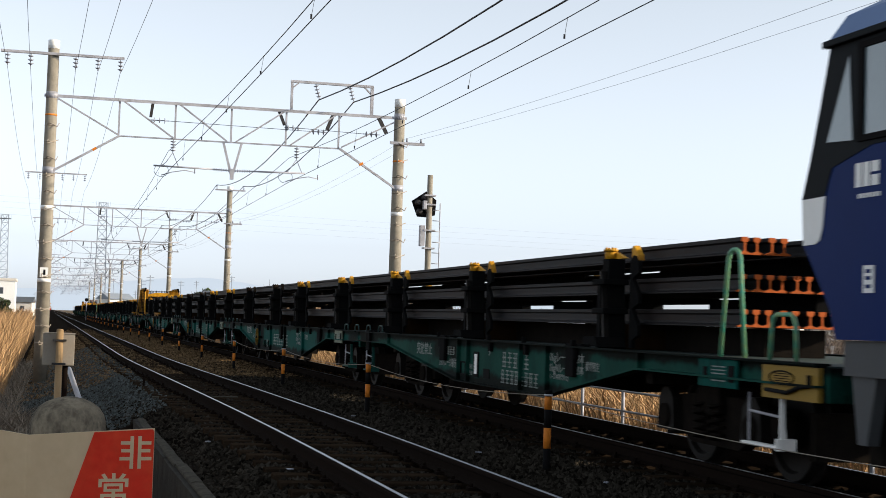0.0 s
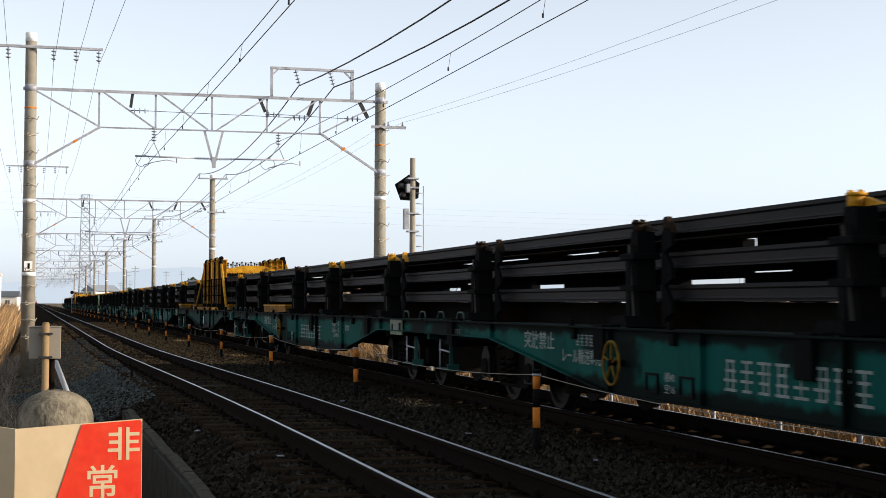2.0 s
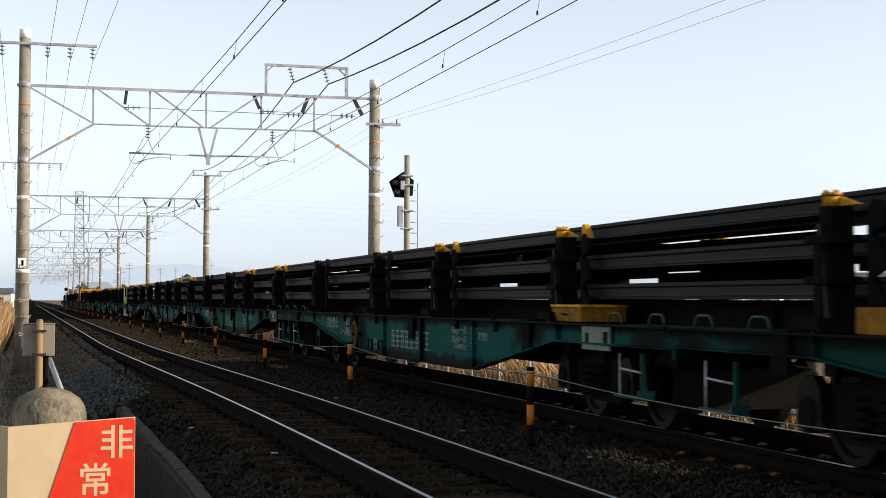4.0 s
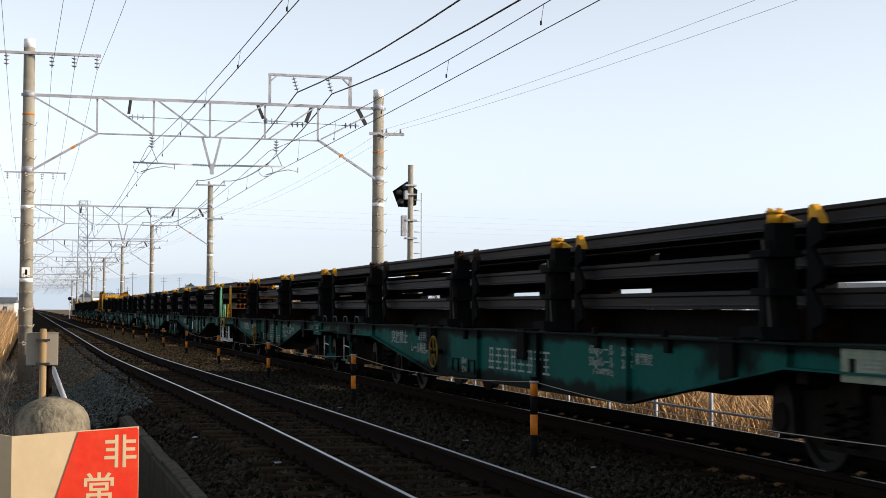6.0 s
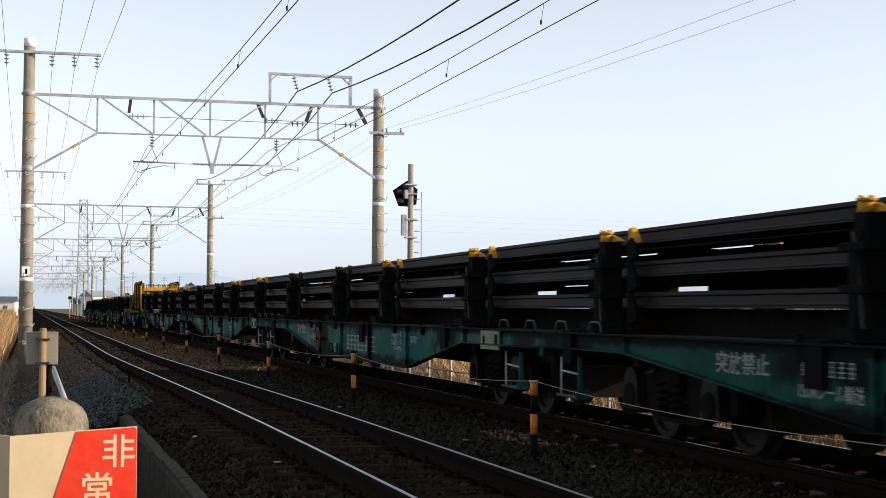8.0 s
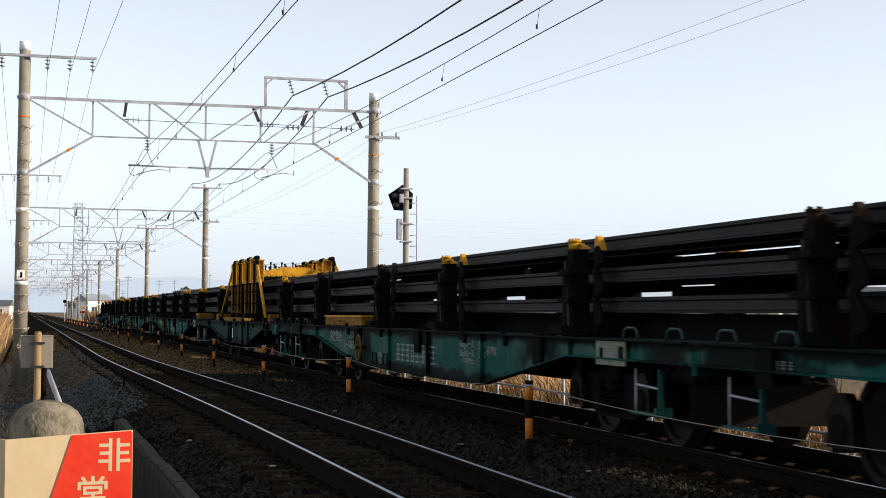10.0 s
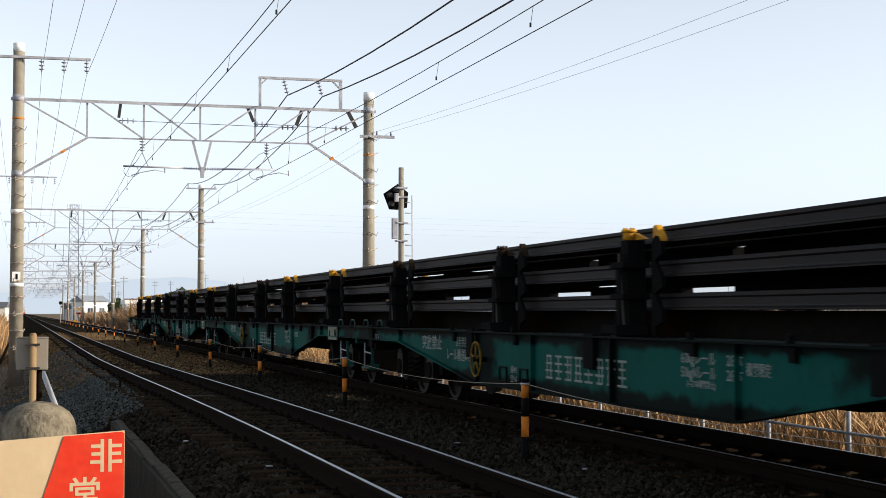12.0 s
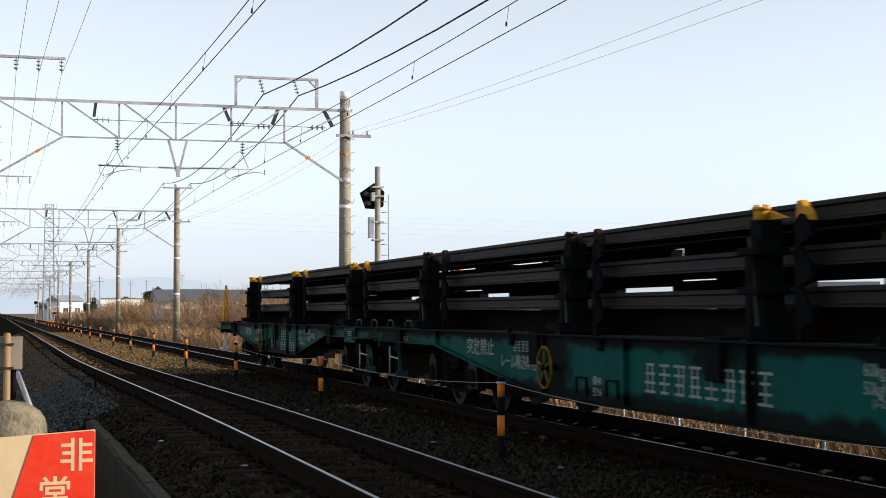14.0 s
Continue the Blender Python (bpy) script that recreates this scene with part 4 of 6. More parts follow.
def house(name, label, x, y, w, d, h, roof_h, roof_mat, wall_mat, windows=(), turn=0.0, flat=False):
    root = thing(name, label, "house", pose(x, y, -1.1, 0, 0, turn))
    bm = bmesh.new()
    box(bm, -w / 2, w / 2, -d / 2, d / 2, 0, h)
    wall = part("wall", bm, wall_mat, root)
    bm = bmesh.new()
    if flat:
        box(bm, -w / 2 - 0.15, w / 2 + 0.15, -d / 2 - 0.15, d / 2 + 0.15, h + 0.004, h + roof_h)
    else:
        prism(bm, [(-d / 2 - 0.5, h + 0.004), (d / 2 + 0.5, h + 0.004), (0.1, h + roof_h), (-0.1, h + roof_h)], "x", -w / 2 - 0.4, w / 2 + 0.4)
    part("roof", bm, roof_mat, root)
    for u, v, ww, hh in windows:
        bm = bmesh.new()
        box(bm, u - ww / 2, u + ww / 2, -d / 2 - 0.03, -d / 2 + 0.02, v - hh / 2, v + hh / 2)
        win = part("window", bm, M["glassdark"], wall)
        bm = bmesh.new()
        for k in (-1, 0, 1):
            box(bm, u + k * ww / 2 - 0.04, u + k * ww / 2 + 0.04, -d / 2 - 0.06, -d / 2 - 0.031, v - hh / 2 - 0.05, v + hh / 2 + 0.05)
        box(bm, u - ww / 2, u + ww / 2, -d / 2 - 0.058, -d / 2 - 0.033, v + hh / 2, v + hh / 2 + 0.06)
        box(bm, u - ww / 2, u + ww / 2, -d / 2 - 0.058, -d / 2 - 0.033, v - hh / 2 - 0.06, v - hh / 2)
        part("window_frame", bm, M["galv"], win)
    return root


def van(x, y, turn):
    root = thing("parked_van", "small white van parked on the far road", "van", pose(x, y, -1.1, 0, 0, turn), group="parked vans")
    bm = bmesh.new()
    prism(bm, [(-1.7, 0.3), (1.65, 0.3), (1.7, 0.85), (1.35, 1.1), (0.95, 1.8), (-1.6, 1.85), (-1.72, 1.1)], "y", -0.74, 0.74)
    part("body", bm, M["vanwhite"], root)
    for a, b in ((-1.5, -0.65), (-0.55, 0.25), (0.35, 0.95)):
        bm = bmesh.new()
        prism(bm, [(a, 1.12), (b + (0.18 if b > 0.9 else 0), 1.12), (b - 0.02, 1.66), (a, 1.66)], "y", -0.752, -0.741)
        part("window", bm, M["glassdark"], root)
    for a in (-1.1, 1.05):
        for b in (-0.66, 0.66):
            w = part("wheel", _tube((a, b - 0.1, 0.29), (a, b + 0.1, 0.29), 0.29, 18), M["black"], root)
            part("rim", _tube((a, b - 0.112, 0.29), (a, b - 0.101, 0.29), 0.17, 12), M["galv"], w)
    return root


def distance():
    house("low_workshop", "low pale workshop under a long dark grey roof", 15.9, 116, 9.0, 5, 3.2, 0.85, M["roof"], M["plaster"], [(-2.6, 1.9, 1.2, 0.9), (0.6, 1.9, 1.8, 0.9), (3.0, 1.9, 1.2, 0.9)])
    house("shed", "small pale shed with a grey roof behind the shrubs", 12.2, 112, 2.2, 3, 1.9, 0.7, M["roof"], M["plaster"], [(0.2, 1.1, 0.7, 0.6)])
    house("white_factory", "long white flat-roofed building among far trees", 15.0, 190, 6.5, 8, 3.4, 0.5, M["white"], M["white"], [(-2.0, 2.2, 1.6, 0.7), (0.4, 2.2, 1.6, 0.7), (2.4, 2.2, 1.2, 0.7)], flat=True)
    rnd = random.Random(31)
    for i in range(30):
        y = rnd.uniform(260, 620)
        x = rnd.choice((-1, 1, 1)) * rnd.uniform(14, 95) + 6
        w, h = rnd.uniform(6, 11), rnd.uniform(3.0, 5.6)
        house("far_house", "far pale house with a grey roof", x, y, w, 7, h, 1.6, rnd.choice((M["roof"], M["roofbrown"])), rnd.choice((M["plaster"], M["white"])), [(-w / 4, h * 0.6, 1.2, 1.0), (w / 4, h * 0.6, 1.2, 1.0)], rnd.uniform(-20, 20))
    for i in range(18):
        y = rnd.uniform(300, 560)
        w, h = rnd.uniform(5, 10), rnd.uniform(2.6, 5.2)
        house("far_house", "far pale house with a grey roof", max(14, y * math.tan(radians(rnd.uniform(1.2, 9.0)))), y, w, 6, h, 1.3, rnd.choice((M["roof"], M["roofbrown"], M["mast"])), rnd.choice((M["plaster"], M["white"], M["mast"])), [(-w / 4, h * 0.6, 1.2, 1.0), (w / 4, h * 0.6, 1.2, 1.0)], rnd.uniform(-30, 30))
    house("office_block", "pale four-storey block on the far side of the field", -13.5, 250, 17, 10, 6.4, 0.4, M["plaster"], M["white"], [(u, v, 1.5, 0.9) for u in (-6, -2, 2, 6) for v in (2.0, 4.9)], flat=True)
    for x, y, w, h, t in ((150, 320, 9, 4.6, -25), (166, 330, 7, 5.4, -35), (142, 330, 6, 3.4, -20), (180, 340, 12, 4.0, -30), (133, 310, 7, 3.0, -25)):
        house("village_house", "pale two-storey house across the field", x, y, w, 6, h, 1.5, M["roof"] if w > 6 else M["roofbrown"], M["plaster"], [(-w / 4, h * 0.7, 1.3, 0.9), (w / 4, h * 0.7, 1.3, 0.9), (-w / 4, h * 0.3, 1.3, 1.0), (w / 4, h * 0.3, 1.3, 1.0)], t)
    for x, y in ((58, 125), (63.5, 129), (72, 133)):
        van(x, y, -28)
    root = thing("guard_rail", "white steel guard rail along a far road", "guard rail", pose(62, 118, -1.1, 0, 0, -27))
    for k in range(16):
        part("post", _tube((-26 + 3.4 * k, 0, 0), (-26 + 3.4 * k, 0, 0.85), 0.06, 8), M["white"], root)
    bm = bmesh.new()
    box(bm, -27, 27, -0.1, -0.065, 0.55, 0.82, 0.01)
    part("beam", bm, M["white"], root)
    for x, y, w, h in ((112, 195, 9, 4.0), (124, 212, 11, 5.5), (134, 224, 10, 4.2), (104, 178, 6, 3.0)):
        house("far_house", "far pale house with a grey roof", x, y, w, 7, h, 1.4, M["roof"], M["plaster"], [(-w / 4, h * 0.6, 1.2, 1.0), (w / 4, h * 0.6, 1.2, 1.0)], -28)
    # lattice mast
    root = thing("lattice_mast", "tall grey lattice mast above the line", "mast", pose(12.3, 400, -1.1))
    w0, w1, top = 1.5, 0.95, 29.5
    bm = bmesh.new()
    for sx in (-1, 1):
        for sy in (-1, 1):
            tube(bm, (sx * w0, sy * w0, 0), (sx * w1, sy * w1, top), 0.11, 0.08, 5)
    part("leg", bm, M["mast"], root)
    n = 13
    for sy in (-1, 1):
        bm = bmesh.new()
        for k in range(n):
            za, zb = top * k / n, top * (k + 1) / n
            a, b = w0 + (w1 - w0) * k / n, w0 + (w1 - w0) * (k + 1) / n
            tube(bm, (-a, sy * a, za), (b, sy * b, zb), 0.05, n=4)
            tube(bm, (a, sy * a, za), (-b, sy * b, zb), 0.05, n=4)
            tube(bm, (-b, sy * b, zb), (b, sy * b, zb), 0.05, n=4)
        part("bracing", bm, M["mast"], root)
    bm = bmesh.new()
    box(bm, -1.7, 1.7, -1.7, 1.7, top - 1.2, top - 1.05)
    for k in range(-4, 5):
        tube(bm, (k * 0.42, -1.7, top - 1.1), (k * 0.42, -1.7, top + 0.1), 0.04, n=4)
    part("platform", bm, M["mast"], root)
    for x, y, k in ((-60, 330, 0.92), (300, 390, 0.92), (-11.3, 400, 0.86)):
        copy_thing(root, pose(x, y, -1.1)).scale = (k, k, k)
    # street and telegraph poles
    for i in range(26):
        y = rnd.uniform(240, 620)
        x = rnd.choice((rnd.uniform(12, 50), rnd.uniform(12, 70), rnd.uniform(30, 200), rnd.uniform(-16, -5)))
        h = rnd.uniform(7.5, 12.5)
        root = thing("utility_pole", "thin grey utility pole with cross arms", "pole", pose(x, y, -1.1), group="far utility poles")
        part("shaft", _tube((0, 0, 0), (0, 0, h), 0.09, 8), M["mast"], root)
        for dz in (0.4, 1.0):
            bm = bmesh.new()
            box(bm, -0.7, 0.7, -0.05, 0.05, h - dz - 0.05, h - dz + 0.05)
            part("cross_arm", bm, M["mast"], root)
    # far power lines across the sky and along the street
    for z, s in ((23.5, 1.0), (22.2, 1.1), (20.9, 1.2), (19.6, 1.1)):
        bm = bmesh.new()
        pipe(bm, [(-60 + 12 * k, 330 + 2 * k, z + 2.2 * ((k - 15) / 15) ** 2 * s) for k in range(31)], 0.014, 4)
        solid("transmission_wire", bm, M["mast"], "thin far power line crossing the sky", "wire", group="far power lines")
    # level crossing far down the line
    for x, y in ((9.0, 262), (0.0, 270)):
        root = thing("crossing_signal", "level crossing post with striped board and two lamps", "crossing signal", pose(x, y, -1.0))
        part("post", _tube((0, 0, 0), (0, 0, 3.4), 0.06, 10), M["galv"], root)
        bm = bmesh.new()
        for s in (-1, 1):
            bar(bm, (-0.42, -0.1, 2.9 - s * 0.28), (0.42, -0.1, 2.9 + s * 0.28), 0.02, 0.13)
        part("cross_board", bm, M["yellow"], root)
        bm = bmesh.new()
        box(bm, -0.5, 0.5, -0.06, 0.0, 2.05, 2.35)
        part("lamp_board", bm, M["black"], root)
        for s in (-1, 1):
            part("red_lamp", _tube((s * 0.3, -0.2, 2.2), (s * 0.3, -0.07, 2.2), 0.12, 12), M["red"], root)
        bm = bmesh.new()
        box(bm, -0.9, -0.25, -0.3, 0.3, 0.0, 1.1, 0.03)
        part("barrier_machine", bm, M["yellow"], root)
    for x, y, z in ((-0.2, 150, 3.4), (5.3, 230, 3.2)):
        root = thing("far_signal", "small round black signal on a thin post", "signal", pose(x, y, -1.0))
        part("post", _tube((0, 0, 0), (0, 0, z + 0.6), 0.06, 8), M["galv"], root)
        part("disc", _tube((0, -0.1, z + 0.5), (0, -0.05, z + 0.5), 0.26, 18), M["black"], root)
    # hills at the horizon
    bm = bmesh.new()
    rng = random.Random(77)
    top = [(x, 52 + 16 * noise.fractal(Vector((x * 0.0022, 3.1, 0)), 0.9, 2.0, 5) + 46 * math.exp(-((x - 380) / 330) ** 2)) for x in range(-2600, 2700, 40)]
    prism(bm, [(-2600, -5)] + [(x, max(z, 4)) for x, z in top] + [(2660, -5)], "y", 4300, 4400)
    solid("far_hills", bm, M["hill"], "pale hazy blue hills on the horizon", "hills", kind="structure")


# ---- train ----


def sill_outline(L, belly):
    y0, y1, y2, y3, zb, ze = belly
    return [(0.05, 1.0), (L - 0.05, 1.0), (L - 0.05, ze), (y3, ze), (y2, zb), (y1, zb), (y0, ze), (0.05, ze)]


def torus(bm, c, R, r, axis="x", n=28, m=8):
    rings = []
    for i in range(n):
        a = i * 2 * math.pi / n
        ring = []
        for j in range(m):
            b = j * 2 * math.pi / m
            q = R + r * math.cos(b)
            ring.append(bm.verts.new((c[0] + r * math.sin(b), c[1] + q * math.cos(a), c[2] + q * math.sin(a))))
        rings.append(ring)
    for i in range(n):
        for j in range(m):
            bm.faces.new((rings[i][j], rings[(i + 1) % n][j], rings[(i + 1) % n][(j + 1) % m], rings[i][(j + 1) % m])).smooth = True


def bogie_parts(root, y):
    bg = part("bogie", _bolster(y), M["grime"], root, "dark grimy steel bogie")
    # added blocks shut the view through the bogie so its inside stays dark
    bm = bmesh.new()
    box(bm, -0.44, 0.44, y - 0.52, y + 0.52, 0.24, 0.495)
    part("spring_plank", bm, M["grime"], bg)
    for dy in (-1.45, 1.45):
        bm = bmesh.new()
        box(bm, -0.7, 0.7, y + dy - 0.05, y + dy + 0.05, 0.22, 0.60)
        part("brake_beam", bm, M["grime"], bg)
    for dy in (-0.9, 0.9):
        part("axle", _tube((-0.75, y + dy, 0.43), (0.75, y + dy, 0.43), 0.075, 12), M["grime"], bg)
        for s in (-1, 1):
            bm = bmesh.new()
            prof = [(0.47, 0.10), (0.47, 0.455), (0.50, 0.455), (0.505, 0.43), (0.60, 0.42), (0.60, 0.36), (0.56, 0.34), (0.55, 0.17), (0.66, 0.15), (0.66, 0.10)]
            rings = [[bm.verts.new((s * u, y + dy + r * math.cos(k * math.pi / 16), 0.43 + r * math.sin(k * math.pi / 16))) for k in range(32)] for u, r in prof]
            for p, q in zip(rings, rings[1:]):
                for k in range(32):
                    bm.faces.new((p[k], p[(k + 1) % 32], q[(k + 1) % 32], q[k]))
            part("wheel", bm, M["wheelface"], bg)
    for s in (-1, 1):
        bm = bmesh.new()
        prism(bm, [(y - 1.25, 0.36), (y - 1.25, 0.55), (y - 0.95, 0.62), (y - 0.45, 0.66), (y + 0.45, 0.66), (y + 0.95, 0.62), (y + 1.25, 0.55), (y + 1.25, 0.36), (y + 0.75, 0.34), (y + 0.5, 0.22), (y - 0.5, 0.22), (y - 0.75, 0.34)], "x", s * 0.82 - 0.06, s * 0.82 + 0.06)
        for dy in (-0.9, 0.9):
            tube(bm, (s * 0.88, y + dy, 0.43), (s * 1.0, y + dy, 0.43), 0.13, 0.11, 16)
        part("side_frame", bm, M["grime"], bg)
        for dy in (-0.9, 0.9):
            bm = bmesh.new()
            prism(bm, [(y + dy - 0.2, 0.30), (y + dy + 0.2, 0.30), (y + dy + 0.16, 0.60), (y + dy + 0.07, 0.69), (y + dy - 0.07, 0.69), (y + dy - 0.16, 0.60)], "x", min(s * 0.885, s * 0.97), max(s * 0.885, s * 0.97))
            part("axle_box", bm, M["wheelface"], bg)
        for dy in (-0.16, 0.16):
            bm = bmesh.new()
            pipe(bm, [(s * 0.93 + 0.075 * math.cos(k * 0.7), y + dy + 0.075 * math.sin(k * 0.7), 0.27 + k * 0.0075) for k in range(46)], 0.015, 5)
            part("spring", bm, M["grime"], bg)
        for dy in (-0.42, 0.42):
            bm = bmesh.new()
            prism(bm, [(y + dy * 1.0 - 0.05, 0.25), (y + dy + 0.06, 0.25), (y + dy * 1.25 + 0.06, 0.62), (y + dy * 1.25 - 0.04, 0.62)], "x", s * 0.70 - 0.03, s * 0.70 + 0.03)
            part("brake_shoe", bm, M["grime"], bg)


def _bolster(y):
    bm = bmesh.new()
    box(bm, -0.95, 0.95, y - 0.22, y + 0.22, 0.5, 0.74, 0.02)
    return bm


def hoop(y0, y1, z0, z1, r=0.02, x=-1.24, taper=0.0):
    bm = bmesh.new()
    pts = [(x, y0, z0), (x, y0 + taper, z1 - 0.07), (x, y0 + taper + 0.03, z1 - 0.02), (x, y0 + taper + 0.08, z1), (x, y1 - taper - 0.08, z1), (x, y1 - taper - 0.03, z1 - 0.02), (x, y1 - taper, z1 - 0.07), (x, y1, z0)]
    pipe(bm, pts, r, 10)
    return bm


def stanchion(root, y, s, painted, fin=True):
    bm = bmesh.new()
    # tapered post of two webs, wider at the foot
    prism(bm, [(y - 0.15, 0.94), (y + 0.15, 0.94), (y + 0.10, 1.55), (y + 0.085, 1.93), (y - 0.085, 1.93), (y - 0.10, 1.55)], "x", s * 0.86 - 0.09, s * 0.86 + 0.09)
    prism(bm, [(y - 0.14, 0.86), (y + 0.14, 0.86), (y + 0.14, 1.04), (y - 0.14, 1.04)], "x", s * 1.20 - 0.05, s * 1.20 + 0.05)
    prism(bm, [(y - 0.05, 1.0), (y + 0.05, 1.0), (y + 0.05, 1.72), (y - 0.05, 1.72)], "x", s * 0.95, s * 1.02)
    for z in (1.36, 1.66):
        box(bm, s * 0.9 - 0.14, s * 0.9 + 0.14, y - 0.19, y + 0.16, z, z + 0.06, 0.01)
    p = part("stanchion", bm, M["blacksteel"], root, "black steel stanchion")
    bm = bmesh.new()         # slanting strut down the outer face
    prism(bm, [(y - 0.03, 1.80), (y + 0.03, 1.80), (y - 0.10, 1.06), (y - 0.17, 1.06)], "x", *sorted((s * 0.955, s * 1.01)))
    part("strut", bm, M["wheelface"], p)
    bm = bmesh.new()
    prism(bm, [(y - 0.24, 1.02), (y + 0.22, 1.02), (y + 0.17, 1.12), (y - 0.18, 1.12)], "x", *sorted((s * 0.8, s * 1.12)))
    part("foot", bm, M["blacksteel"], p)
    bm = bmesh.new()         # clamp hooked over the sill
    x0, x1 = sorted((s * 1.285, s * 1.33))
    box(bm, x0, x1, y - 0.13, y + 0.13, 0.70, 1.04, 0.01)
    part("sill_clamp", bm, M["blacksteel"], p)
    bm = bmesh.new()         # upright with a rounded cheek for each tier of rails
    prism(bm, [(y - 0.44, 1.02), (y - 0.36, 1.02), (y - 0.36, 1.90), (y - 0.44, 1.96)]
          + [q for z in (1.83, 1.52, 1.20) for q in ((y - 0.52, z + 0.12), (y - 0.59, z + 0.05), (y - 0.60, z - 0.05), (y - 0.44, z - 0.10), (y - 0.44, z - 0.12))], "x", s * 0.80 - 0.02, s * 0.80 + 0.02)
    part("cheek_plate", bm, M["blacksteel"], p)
    m = M["yellow"] if painted else M["brownsteel"]
    bm = bmesh.new()
    tube(bm, (s * 0.9, y, 1.932), (s * 0.9, y, 2.01), 0.062, 0.06, 18)
    tube(bm, (s * 0.9, y, 2.01), (s * 0.9, y, 2.03), 0.075, 0.075, 18)
    for k in range(4):
        a = k * 1.57
        tube(bm, (s * 0.9 + 0.05 * math.cos(a), y + 0.05 * math.sin(a), 2.03), (s * 0.9 + 0.05 * math.cos(a), y + 0.05 * math.sin(a), 2.05), 0.014, n=6)
    part("roller", bm, m, p)
    bm = bmesh.new()
    prism(bm, [(y - 0.05, 1.932), (y - 0.32, 1.932), (y - 0.05, 2.0)], "x", s * 0.84 - 0.02, s * 0.84 + 0.02)
    if fin:
        prism(bm, [(y - 0.58, 1.905), (y - 0.37, 1.905), (y - 0.38, 2.05), (y - 0.44, 2.06), (y - 0.55, 1.96)], "x", s * 0.78 - 0.03, s * 0.78 + 0.03)
    part("rail_stop", bm, m, p)


def card_frame(c, w, dz=0.0):
    bm = bmesh.new()
    z0, z1 = 0.54 + dz, 0.72 + dz
    for a, b, e, f in ((-w, w, z1 - 0.02, z1), (-w, w, z0, z0 + 0.02), (-w, 0.02 - w, z0 + 0.021, z1 - 0.021), (w - 0.02, w, z0 + 0.021, z1 - 0.021)):
        box(bm, -1.296, -1.279, c + a, c + b, e, f)
    return bm


def brake_wheel(root, y, z):
    bm = bmesh.new()
    torus(bm, (-1.40, y, z), 0.20, 0.014)
    w = part("brake_wheel", bm, M["wheelyellow"], root, "dull yellow spoked handbrake wheel")
    for k in range(5):
        a = k * 2 * math.pi / 5 + 0.3
        part("spoke", _tube((-1.40, y, z), (-1.40, y + 0.195 * math.cos(a), z + 0.195 * math.sin(a)), 0.011), M["wheelyellow"], w)
    part("hub", _tube((-1.43, y, z), (-1.26, y, z), 0.03, 12), M["blacksteel"], w)


